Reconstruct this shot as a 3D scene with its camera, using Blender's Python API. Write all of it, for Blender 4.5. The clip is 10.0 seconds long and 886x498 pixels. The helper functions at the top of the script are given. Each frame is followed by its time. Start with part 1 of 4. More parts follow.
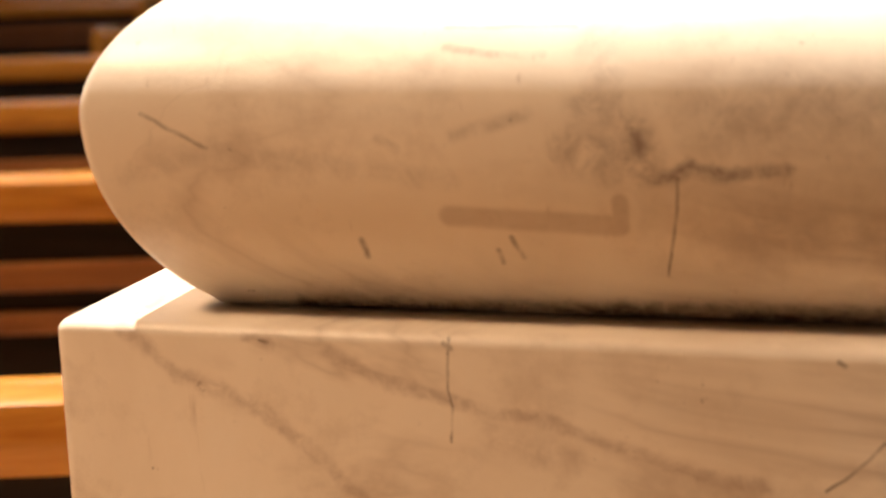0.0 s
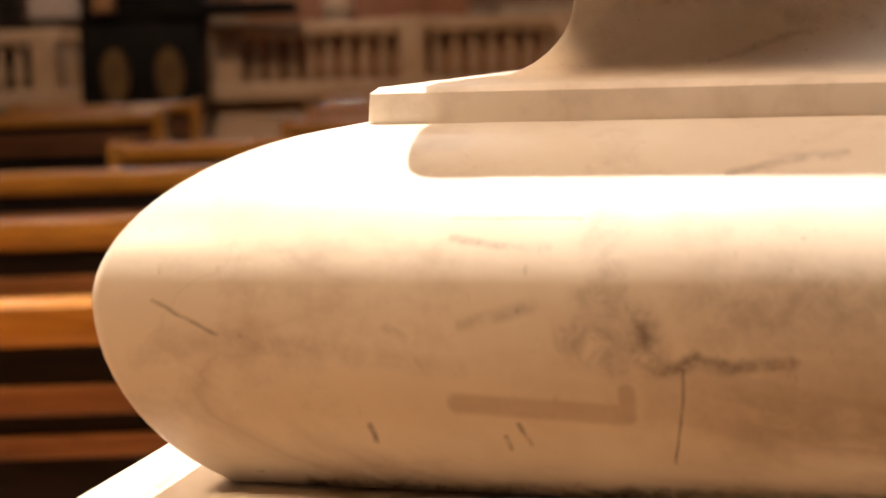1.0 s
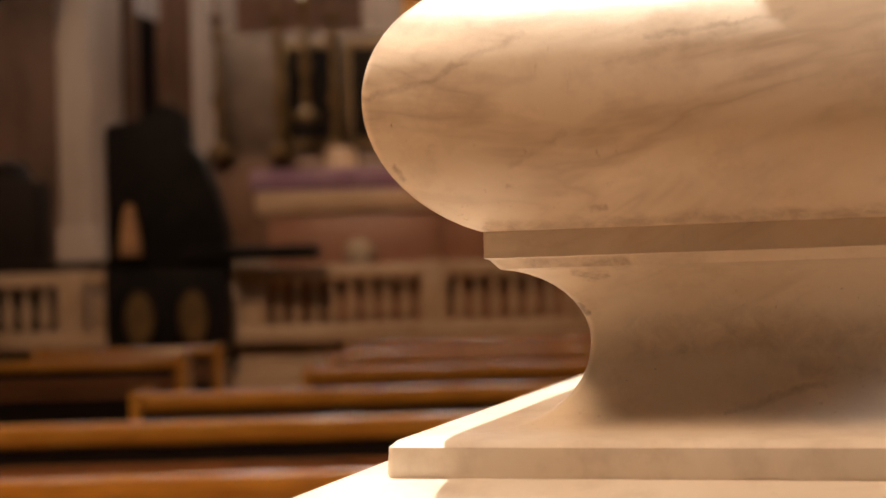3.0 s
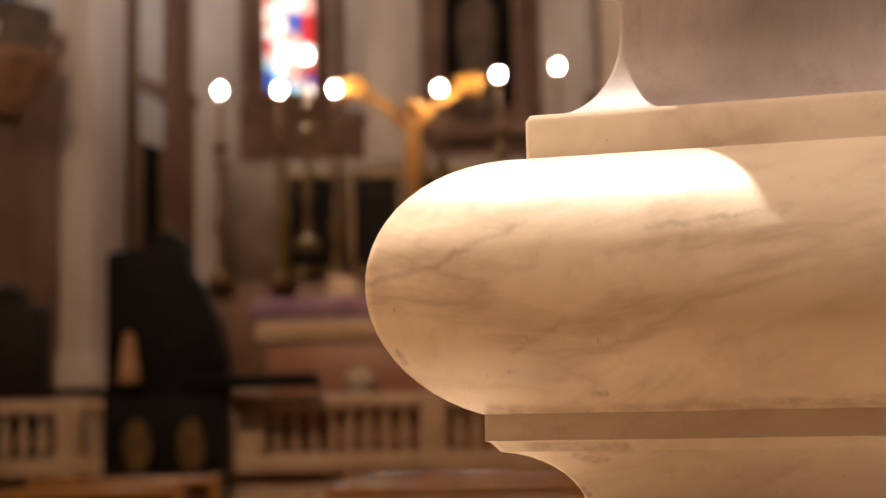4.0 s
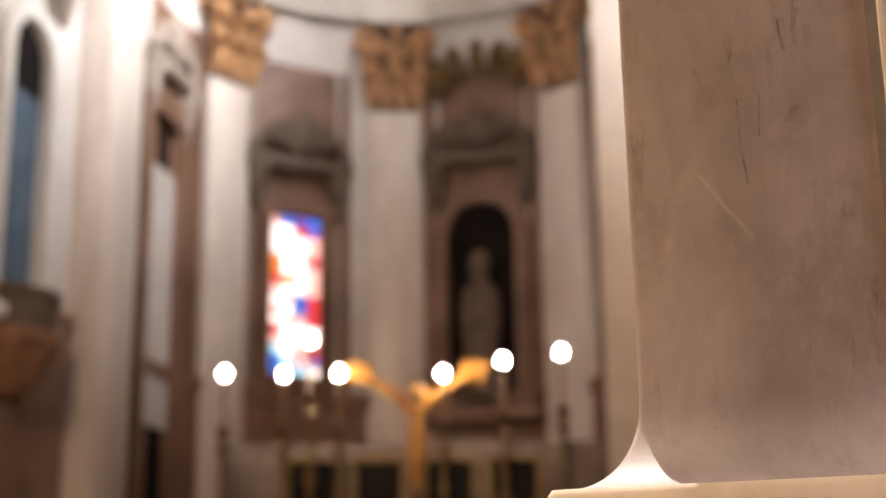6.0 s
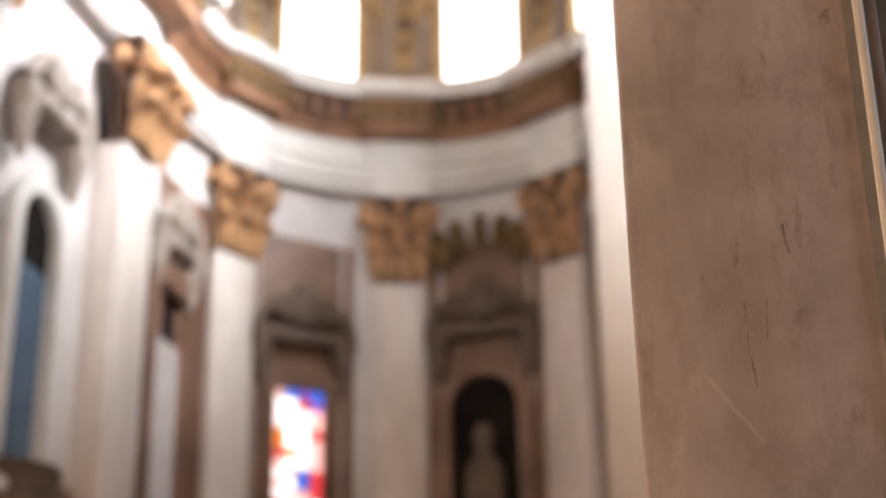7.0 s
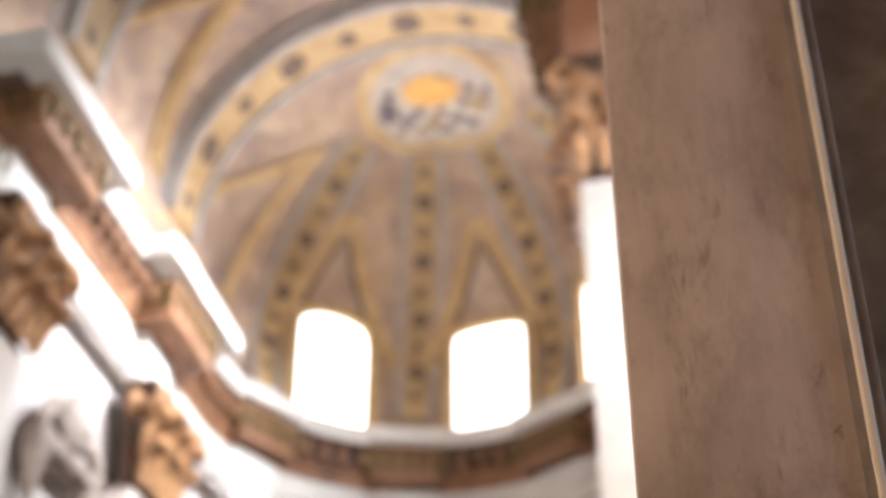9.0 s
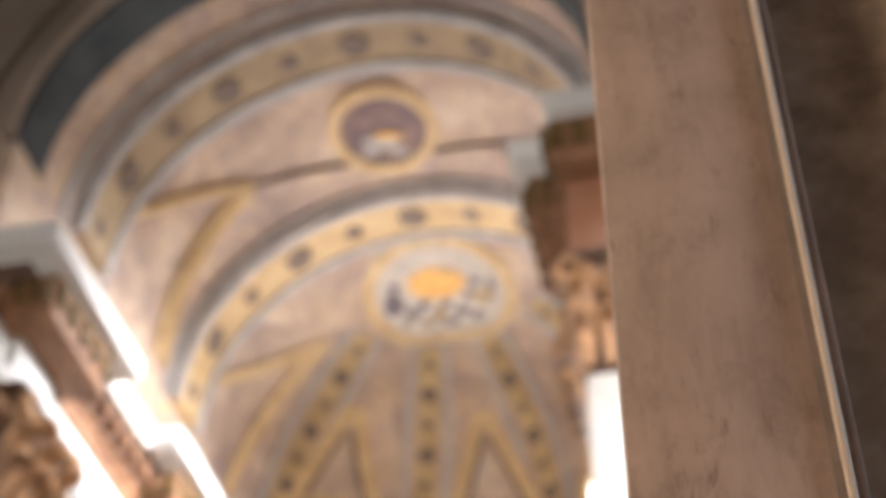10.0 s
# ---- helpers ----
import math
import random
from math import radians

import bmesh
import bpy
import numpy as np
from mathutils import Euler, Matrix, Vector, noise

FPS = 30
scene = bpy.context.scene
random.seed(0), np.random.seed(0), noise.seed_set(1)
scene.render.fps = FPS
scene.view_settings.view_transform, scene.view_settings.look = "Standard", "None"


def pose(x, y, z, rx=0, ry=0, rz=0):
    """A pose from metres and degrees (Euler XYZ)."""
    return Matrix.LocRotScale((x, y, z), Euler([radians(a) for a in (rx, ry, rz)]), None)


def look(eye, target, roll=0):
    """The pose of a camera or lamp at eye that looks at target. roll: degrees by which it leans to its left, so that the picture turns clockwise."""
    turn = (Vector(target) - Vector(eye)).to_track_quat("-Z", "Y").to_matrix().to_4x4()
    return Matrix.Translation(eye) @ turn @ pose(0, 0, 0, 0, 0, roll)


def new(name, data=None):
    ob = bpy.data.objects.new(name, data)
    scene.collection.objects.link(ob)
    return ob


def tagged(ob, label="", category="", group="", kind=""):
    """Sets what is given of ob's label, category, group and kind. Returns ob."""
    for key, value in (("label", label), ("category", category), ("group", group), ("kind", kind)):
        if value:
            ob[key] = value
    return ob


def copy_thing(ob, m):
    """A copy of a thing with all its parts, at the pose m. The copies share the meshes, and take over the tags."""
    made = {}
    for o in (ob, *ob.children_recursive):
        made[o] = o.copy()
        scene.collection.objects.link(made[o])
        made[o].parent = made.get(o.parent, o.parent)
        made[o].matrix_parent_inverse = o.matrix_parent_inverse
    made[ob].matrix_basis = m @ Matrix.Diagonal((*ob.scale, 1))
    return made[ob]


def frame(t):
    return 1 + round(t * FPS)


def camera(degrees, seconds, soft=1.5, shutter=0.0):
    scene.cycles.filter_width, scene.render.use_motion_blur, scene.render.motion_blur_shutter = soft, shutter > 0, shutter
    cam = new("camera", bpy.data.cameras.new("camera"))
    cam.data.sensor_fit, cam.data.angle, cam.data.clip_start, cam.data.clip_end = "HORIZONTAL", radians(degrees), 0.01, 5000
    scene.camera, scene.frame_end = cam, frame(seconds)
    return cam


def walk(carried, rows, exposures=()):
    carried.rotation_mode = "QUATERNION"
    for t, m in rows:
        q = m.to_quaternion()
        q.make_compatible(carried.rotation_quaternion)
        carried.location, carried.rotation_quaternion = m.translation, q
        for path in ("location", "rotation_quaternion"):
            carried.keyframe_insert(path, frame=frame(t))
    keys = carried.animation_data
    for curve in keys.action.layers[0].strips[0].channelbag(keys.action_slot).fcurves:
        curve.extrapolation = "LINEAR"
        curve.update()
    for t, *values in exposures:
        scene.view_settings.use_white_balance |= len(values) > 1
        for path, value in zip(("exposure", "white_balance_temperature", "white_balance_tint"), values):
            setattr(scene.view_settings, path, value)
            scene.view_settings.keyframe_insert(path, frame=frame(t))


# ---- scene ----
cam = camera(31.95, 10.0)
cam.data.dof.use_dof = True
cam.data.dof.focus_distance = 0.87
cam.data.dof.aperture_fstop = 7.4
cam.data.dof.aperture_blades = 0
EXPOSURES = [(0, 0.64, 6450, 11), (1, 0.55, 6400, 11), (2, 0.4, 6500, 12), (3, 0.31, 6900, 14), (5, 0.5, 6800, 14), (7, 0.45, 6000, 10), (8.5, 0.33, 5950, 10), (10, 0.36, 6000, 10)]
PATH = [
    (0, (-0.0030, 0.0026, 1.3289), (0.0187, 1.9629, 0.9327), -1.70),
    (0.5, (-0.0010, 0.0018, 1.3483), (0.0150, 1.9739, 1.0155), -1.84),
    (1, (0.0008, 0.0020, 1.3680), (0.0092, 1.9842, 1.1023), -1.86),
    (1.5, (0.0032, 0.0019, 1.3836), (0.0070, 1.9923, 1.1877), -1.90),
    (2, (0.0033, 0.0016, 1.3981), (0.0018, 1.9980, 1.2767), -1.97),
    (2.5, (0.0043, 0.0001, 1.4133), (-0.0014, 1.9997, 1.3737), -1.83),
    (3, (0.0042, -0.0035, 1.4280), (-0.0057, 1.9961, 1.4688), -1.69),
    (4.5, (0.0037, -0.0158, 1.4713), (0.0026, 1.9633, 1.7598), -0.86),
    (5, (0.0016, -0.0225, 1.4841), (0.0031, 1.9423, 1.8578), -0.67),
    (6.5, (-0.0096, -0.0421, 1.5144), (-0.0157, 1.8443, 2.1787), -0.78),
    (7, (-0.0108, -0.0491, 1.5218), (-0.0166, 1.7969, 2.2914), -0.79),
    (7.5, (-0.0118, -0.0567, 1.5292), (-0.0174, 1.7497, 2.3875), -0.67),
    (8, (-0.0141, -0.0657, 1.5368), (-0.0244, 1.6939, 2.4875), -0.45),
    (8.5, (-0.0160, -0.0760, 1.5451), (-0.0285, 1.6222, 2.6014), -0.18),
    (9, (-0.0182, -0.0853, 1.5498), (-0.0322, 1.5440, 2.7095), 0.04),
    (9.5, (-0.0197, -0.0948, 1.5546), (-0.0347, 1.4604, 2.8120), 0.29),
    (10, (-0.0209, -0.1044, 1.5594), (-0.0409, 1.3694, 2.9113), 0.55),
]
walk(cam, [(t, look(e, a, r)) for t, e, a, r in PATH], EXPOSURES)

# ---- light ----
world = bpy.data.worlds.new("sky")
scene.world = world
world.use_nodes = True
wt = world.node_tree
sky = wt.nodes.new("ShaderNodeTexSky")
sky.sky_type = 'NISHITA'
sky.sun_disc = False
SUN_FROM = Vector((-0.134, 0.339, 1.0)).normalized()
sky.sun_elevation = math.asin(SUN_FROM.z)
sky.sun_rotation = math.atan2(SUN_FROM.x, SUN_FROM.y)
wt.nodes["Background"].inputs["Strength"].default_value = 0.1
wt.links.new(sky.outputs["Color"], wt.nodes["Background"].inputs["Color"])

sun_data = bpy.data.lights.new("sun", 'SUN')
sun_data.energy, sun_data.angle, sun_data.color = 5.0, radians(0.8), (1.0, 0.92, 0.8)
sun = new("sun", sun_data)
sun.matrix_world = look(SUN_FROM * 60, (0, 0, 0))


# area lamp helper; only the two apse lamps stand at built windows
def area_lamp(eye, target, sx, sy, watts, color):
    d = bpy.data.lights.new("area_lamp", 'AREA')
    d.shape, d.size, d.size_y, d.energy, d.color = 'RECTANGLE', sx, sy, watts, color
    o = new("area_lamp", d)
    o.matrix_world = look(eye, target)
    return o


# presbytery frame: lx across to the right, ly along the axis to the apse, origin at the apse centre
CEN = Vector((-0.9, 31.5, 0.0))
AX = Vector((0.21, 0.978, 0.0))
NX = Vector((0.978, -0.21, 0.0))
PRES = Matrix(((NX.x, AX.x, 0, CEN.x), (NX.y, AX.y, 0, CEN.y), (0, 0, 1, 0), (0, 0, 0, 1)))


def W(lx, ly, z):
    return CEN + NX * lx + AX * ly + Vector((0, 0, z))


# ---- materials ----
def mat(name, build):
    m = bpy.data.materials.new(name)
    m.use_nodes = True
    nt = m.node_tree
    b = nt.nodes["Principled BSDF"]
    build(nt, b)
    return m


def N(nt, kind, **kw):
    n = nt.nodes.new(kind)
    for k, v in kw.items():
        n.inputs[k].default_value = v
    return n


def coords(nt, scale=(1, 1, 1), turn=(0, 0, 0)):
    tc = nt.nodes.new("ShaderNodeTexCoord")
    mp = nt.nodes.new("ShaderNodeMapping")
    mp.inputs["Scale"].default_value = scale
    mp.inputs["Rotation"].default_value = [radians(a) for a in turn]
    nt.links.new(tc.outputs["Object"], mp.inputs["Vector"])
    return mp.outputs["Vector"]


def noise_tex(nt, vec, scale, detail=6.0, rough=0.6, distort=0.0):
    n = N(nt, "ShaderNodeTexNoise", Scale=scale, Detail=detail, Roughness=rough, Distortion=distort)
    nt.links.new(vec, n.inputs["Vector"])
    return n.outputs["Fac"]


def ramp(nt, fac, stops):
    r = nt.nodes.new("ShaderNodeValToRGB")
    e = r.color_ramp.elements
    while len(e) < len(stops):
        e.new(0.5)
    for el, (p, c) in zip(e, stops):
        el.position = p
        el.color = (*c, 1) if len(c) == 3 else c
    nt.links.new(fac, r.inputs["Fac"])
    return r.outputs["Color"]


def mix(nt, fac, a, b, blend='MIX'):
    m = nt.nodes.new("ShaderNodeMix")
    m.data_type, m.blend_type = 'RGBA', blend
    for key, v in (("Factor", fac), (6, a), (7, b)):
        sock = m.inputs[0] if key == "Factor" else m.inputs[key]
        if isinstance(v, (int, float)):
            sock.default_value = v
        elif isinstance(v, tuple):
            sock.default_value = (*v, 1)
        else:
            nt.links.new(v, sock)
    return m.outputs[2]


def math_node(nt, op, a, b=0.0, c=0.0):
    m = nt.nodes.new("ShaderNodeMath")
    m.operation = op
    for i, v in enumerate((a, b, c)):
        if isinstance(v, (int, float)):
            m.inputs[i].default_value = v
        else:
            nt.links.new(v, m.inputs[i])
    return m.outputs[0]


def bump(nt, b, height, strength, dist):
    n = N(nt, "ShaderNodeBump", Strength=strength, Distance=dist)
    nt.links.new(height, n.inputs["Height"])
    nt.links.new(n.outputs["Normal"], b.inputs["Normal"])


def two_tone(c1, c2, scale, rough, stretch=(1, 1, 1), metal=0.0, relief=0.0, relief_scale=None, dist=0.01, spec=0.5):
    def build(nt, b):
        b.inputs["Specular IOR Level"].default_value = spec
        v = coords(nt, stretch)
        f = noise_tex(nt, v, scale, 7, 0.62)
        g = noise_tex(nt, v, scale * 6.3, 4, 0.6)
        c = ramp(nt, f, [(0.32, c1), (0.68, c2)])
        c = mix(nt, math_node(nt, 'MULTIPLY', g, 0.35), c, tuple(x * 0.55 for x in c1))
        nt.links.new(c, b.inputs["Base Color"])
        b.inputs["Roughness"].default_value = rough
        b.inputs["Metallic"].default_value = metal
        if relief:
            bump(nt, b, noise_tex(nt, v, relief_scale or scale * 3, 5), relief, dist)
    return build


def strokes(nt, vec, items, wobble=0.0025, rough=0.12, soft=0.2):
    """A mask of soft strokes: each item is (x0, z0, x1, z1, half width, strength) on the face, in metres."""
    nz = N(nt, "ShaderNodeTexNoise", Scale=45.0, Detail=5.0, Roughness=0.65)
    nt.links.new(vec, nz.inputs["Vector"])
    wob = vmath(nt, 'SUBTRACT', nz.outputs["Color"], (0.5, 0.5, 0.5))
    wob = vmath(nt, 'MULTIPLY', wob, (4 * wobble, 0.0, 4 * wobble))
    p = vmath(nt, 'ADD', vmath(nt, 'MULTIPLY', vec, (1, 0, 1)), wob)
    total = None
    for x0, z0, x1, z1, wd, st in items:
        d = vmath(nt, 'SUBTRACT', p, (x0, 0, z0))
        ab = Vector((x1 - x0, 0, z1 - z0))
        t = vmath(nt, 'DOT_PRODUCT', d, tuple(ab / max(ab.length_squared, 1e-9)))
        m = nt.nodes.new("ShaderNodeClamp")
        nt.links.new(t, m.inputs["Value"])
        along = nt.nodes.new("ShaderNodeVectorMath")
        along.operation = 'SCALE'
        along.inputs[0].default_value = ab
        nt.links.new(m.outputs[0], along.inputs["Scale"])
        ln = vmath(nt, 'LENGTH', vmath(nt, 'SUBTRACT', d, along.outputs[0]))
        mr = nt.nodes.new("ShaderNodeMapRange")
        mr.interpolation_type = 'SMOOTHSTEP'
        for k, v in ((1, wd * (1.9 - soft)), (2, wd * (0.9 - 3.5 * soft)), (3, 0.0), (4, st)):
            mr.inputs[k].default_value = v
        nt.links.new(ln, mr.inputs[0])
        total = mr.outputs[0] if total is None else math_node(nt, 'MAXIMUM', total, mr.outputs[0])
    mottle = N(nt, "ShaderNodeMapRange")
    for k, v in ((1, 0.36), (2, 0.62), (3, rough), (4, 1.0)):
        mottle.inputs[k].default_value = v
    nt.links.new(noise_tex(nt, vec, 75, 6, 0.7, 0.5), mottle.inputs[0])
    return math_node(nt, 'MULTIPLY', total, mottle.outputs[0])


def vmath(nt, op, a, b=None):
    m = nt.nodes.new("ShaderNodeVectorMath")
    m.operation = op
    for i, v in enumerate((a, b)):
        if v is None:
            continue
        if isinstance(v, tuple):
            m.inputs[i].default_value = v
        else:
            nt.links.new(v, m.inputs[i])
    return m.outputs["Value"] if op in ('DOT_PRODUCT', 'LENGTH') else m.outputs["Vector"]


def chain(pts, wd, st):
    return [(*a, *b, wd, st) for a, b in zip(pts, pts[1:])]


TORUS_PATCH = chain([(-0.049, 1.206), (0.026, 1.2025)], 0.0036, 0.42) + chain([(0.0275, 1.214), (0.0275, 1.2015)], 0.0026, 0.42)
TORUS_STAINS_SHADE = (chain([(0.008, 1.239), (0.025, 1.232)], 0.011, 0.5) + chain([(0.034, 1.248), (0.037, 1.231)], 0.008, 0.8)
               + chain([(0.036, 1.229), (0.048, 1.225), (0.058, 1.23), (0.074, 1.226), (0.098, 1.229)], 0.0034, 0.75)
               + chain([(0.014, 1.257), (0.029, 1.252)], 0.009, 0.4) + chain([(0.021, 1.268), (0.016, 1.29)], 0.009, 0.28)
               + chain([(-0.206, 1.223), (-0.16, 1.236), (-0.109, 1.229), (-0.047, 1.222)], 0.0045, 0.2)
               # foot strokes paint gap shadow and grime; broad right smears, stain and fading light
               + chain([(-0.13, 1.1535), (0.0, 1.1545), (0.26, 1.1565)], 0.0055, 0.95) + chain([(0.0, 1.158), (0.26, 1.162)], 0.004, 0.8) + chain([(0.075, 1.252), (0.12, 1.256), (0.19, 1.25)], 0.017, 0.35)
               + chain([(0.09, 1.2), (0.2, 1.206)], 0.014, 0.22))
TORUS_SCRATCH = (chain([(0.0525, 1.225), (0.0515, 1.205), (0.047, 1.178)], 0.0006, 0.75) + chain([(-0.193, 1.253), (-0.162, 1.237)], 0.001, 0.7) + chain([(-0.093, 1.193), (-0.092, 1.184)], 0.0014, 0.8)
                 + chain([(-0.029, 1.189), (-0.028, 1.183)], 0.0012, 0.7) + chain([(-0.022, 1.196), (-0.018, 1.186)], 0.0012, 0.6)
                 + chain([(-0.051, 1.289), (0.007, 1.289)], 0.0007, 0.45) + chain([(-0.05, 1.281), (-0.031, 1.278), (-0.006, 1.277)], 0.0016, 0.4)
                 + chain([(-0.079, 1.242), (-0.071, 1.237)], 0.002, 0.3) + chain([(-0.045, 1.243), (-0.012, 1.253)], 0.003, 0.3)
                 + chain([(0.07, 1.306), (0.096, 1.312), (0.12, 1.314)], 0.0016, 0.4))
PLINTH_MARKS = (chain([(-0.214, 1.15), (-0.187, 1.128), (-0.161, 1.119), (-0.139, 1.108), (-0.123, 1.096), (-0.096, 1.071)], 0.0038, 0.5)
                + chain([(-0.109, 1.142), (-0.077, 1.127), (-0.05, 1.12), (-0.011, 1.113), (0.028, 1.101), (0.09, 1.086)], 0.003, 0.55)
                + chain([(-0.032, 1.108), (-0.014, 1.098), (0.004, 1.094)], 0.006, 0.35)
                + chain([(-0.152, 1.146), (-0.138, 1.144)], 0.0025, 0.5))
PLINTH_CRACKS = (chain([(-0.051, 1.15), (-0.052, 1.126), (-0.05, 1.118), (-0.051, 1.101)], 0.0006, 0.8) + chain([(0.117, 1.088), (0.126, 1.095), (0.141, 1.111)], 0.0007, 0.8)
                 + chain([(-0.0535, 1.1475), (-0.05, 1.1455)], 0.0011, 0.85) + chain([(0.121, 1.146), (0.1235, 1.1445)], 0.001, 0.85) + chain([(-0.143, 1.1455), (-0.139, 1.1445)], 0.0009, 0.7))
# first strokes darken the line where torus meets fillet
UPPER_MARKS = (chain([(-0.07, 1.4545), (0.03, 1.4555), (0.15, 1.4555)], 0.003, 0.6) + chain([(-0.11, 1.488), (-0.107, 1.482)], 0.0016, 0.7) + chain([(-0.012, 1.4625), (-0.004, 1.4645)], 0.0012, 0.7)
               + chain([(-0.124, 1.522), (-0.088, 1.53), (-0.058, 1.543), (-0.041, 1.552)], 0.0017, 0.5) + chain([(-0.05, 1.486), (-0.019, 1.5)], 0.0015, 0.4)
               + chain([(0.025, 1.546), (0.064, 1.548), (0.092, 1.554)], 0.0016, 0.5) + chain([(0.005, 1.533), (0.053, 1.542), (0.093, 1.553)], 0.0028, 0.3))
# strokes darken the scotia's upper edge and, faintly, its neck to the right
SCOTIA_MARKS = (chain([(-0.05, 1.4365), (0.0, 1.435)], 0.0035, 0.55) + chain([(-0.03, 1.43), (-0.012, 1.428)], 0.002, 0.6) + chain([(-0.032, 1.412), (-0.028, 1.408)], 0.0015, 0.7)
                + chain([(0.0, 1.393), (0.07, 1.396), (0.13, 1.39)], 0.012, 0.3) + chain([(0.022, 1.388), (0.062, 1.39)], 0.0045, 0.35) + chain([(0.051, 1.353), (0.082, 1.364), (0.111, 1.37)], 0.0018, 0.4)
                + chain([(-0.035, 1.437), (-0.017, 1.434)], 0.003, 0.45) + chain([(0.09, 1.375), (0.13, 1.372)], 0.005, 0.3))
SHAFT_MARKS = (chain([(0.078, 1.862), (0.0765, 1.835)], 0.0006, 0.6) + chain([(0.103, 1.93), (0.1005, 1.9)], 0.0007, 0.55) + chain([(0.098, 1.853), (0.095, 1.845)], 0.003, 0.5)
               + chain([(0.064, 2.04), (0.0645, 2.037)], 0.0012, 0.8) + chain([(0.1335, 2.056), (0.1345, 2.052)], 0.002, 0.7) + chain([(0.05, 2.012), (0.09, 2.006), (0.14, 2.002)], 0.009, 0.3)
               + chain([(0.092, 1.911), (0.094, 1.891)], 0.0008, 0.8) + chain([(0.064, 1.861), (0.064, 1.831), (0.067, 1.806)], 0.0007, 0.8)
               + chain([(0.104, 1.917), (0.101, 1.894)], 0.0008, 0.6) + chain([(0.131, 2.056), (0.135, 2.06)], 0.0016, 0.8)
               + chain([(0.055, 2.024), (0.107, 2.011)], 0.018, 0.28) + chain([(0.05, 1.77), (0.09, 1.75)], 0.02, 0.25))


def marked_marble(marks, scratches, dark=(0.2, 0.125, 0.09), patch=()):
    """The cream marble with one part's stains, scratches, crease lines and painted shade."""
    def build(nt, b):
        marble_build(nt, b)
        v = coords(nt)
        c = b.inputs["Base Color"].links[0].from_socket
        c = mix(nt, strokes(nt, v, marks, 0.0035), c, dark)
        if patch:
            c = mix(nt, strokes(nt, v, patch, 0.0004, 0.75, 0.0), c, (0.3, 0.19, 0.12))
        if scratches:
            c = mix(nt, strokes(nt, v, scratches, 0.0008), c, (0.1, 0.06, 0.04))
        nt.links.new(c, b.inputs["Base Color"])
    return build


def marble_build(nt, b):
    v = coords(nt)
    cloud = noise_tex(nt, v, 5.0, 6, 0.6, 0.6)
    base = ramp(nt, cloud, [(0.3, (0.68, 0.58, 0.47)), (0.55, (0.78, 0.69, 0.58)), (0.75, (0.82, 0.75, 0.66))])
    # long soft veins, slanting
    vv = coords(nt, (1.0, 1.0, 2.6), (0, 28, 0))
    w = noise_tex(nt, vv, 2.6, 5, 0.55, 1.1)
    line = math_node(nt, 'ABSOLUTE', math_node(nt, 'SUBTRACT', w, 0.5))
    vein = ramp(nt, line, [(0.0, (0.42, 0.42, 0.42)), (0.014, (0.25, 0.25, 0.25)), (0.05, (0, 0, 0))])
    mask = ramp(nt, noise_tex(nt, v, 3.1, 3), [(0.45, (0, 0, 0)), (0.6, (1, 1, 1))])
    vein = mix(nt, 1.0, vein, mask, 'MULTIPLY')
    c = mix(nt, vein, base, (0.3, 0.2, 0.14))
    # hair cracks
    vo = nt.nodes.new("ShaderNodeTexVoronoi")
    vo.feature = 'DISTANCE_TO_EDGE'
    vo.inputs["Scale"].default_value = 5.5
    dv = nt.nodes.new("ShaderNodeMix")
    dv.data_type = 'VECTOR'
    nz = N(nt, "ShaderNodeTexNoise", Scale=9.0, Detail=5.0)
    nt.links.new(v, nz.inputs["Vector"])
    dv.inputs[0].default_value = 0.12
    nt.links.new(v, dv.inputs[4])
    nt.links.new(nz.outputs["Color"], dv.inputs[5])
    nt.links.new(dv.outputs[1], vo.inputs["Vector"])
    crack = ramp(nt, vo.outputs["Distance"], [(0.0, (1, 1, 1)), (0.006, (0, 0, 0))])
    cm = ramp(nt, noise_tex(nt, v, 4.3, 2), [(0.55, (0, 0, 0)), (0.62, (1, 1, 1))])
    crack = mix(nt, 1.0, crack, cm, 'MULTIPLY')
    c = mix(nt, math_node(nt, 'MULTIPLY', crack, 0.1), c, (0.2, 0.13, 0.09))
    # specks and thin upright scratches
    sp = ramp(nt, noise_tex(nt, v, 170.0, 3, 0.6), [(0.69, (0, 0, 0)), (0.74, (0.6, 0.6, 0.6))])
    spm = ramp(nt, noise_tex(nt, v, 9.0, 3), [(0.5, (0, 0, 0)), (0.62, (1, 1, 1))])
    c = mix(nt, mix(nt, 1.0, sp, spm, 'MULTIPLY'), c, (0.2, 0.13, 0.09))
    ups = ramp(nt, noise_tex(nt, coords(nt, (190, 190, 14)), 1.0, 3, 0.6), [(0.64, (0, 0, 0)), (0.72, (0.4, 0.4, 0.4))])
    upm = ramp(nt, noise_tex(nt, v, 12.0, 3), [(0.53, (0, 0, 0)), (0.64, (1, 1, 1))])
    c = mix(nt, mix(nt, 1.0, ups, upm, 'MULTIPLY'), c, (0.3, 0.2, 0.14))
    # smudges and grime
    gr = ramp(nt, noise_tex(nt, v, 16.0, 8, 0.7), [(0.52, (0, 0, 0)), (0.78, (0.5, 0.5, 0.5))])
    c = mix(nt, gr, c, (0.36, 0.26, 0.19))
    nt.links.new(c, b.inputs["Base Color"])
    rr = ramp(nt, noise_tex(nt, v, 22, 6), [(0.3, (0.3, 0.3, 0.3)), (0.7, (0.5, 0.5, 0.5))])
    nt.links.new(rr, b.inputs["Roughness"])
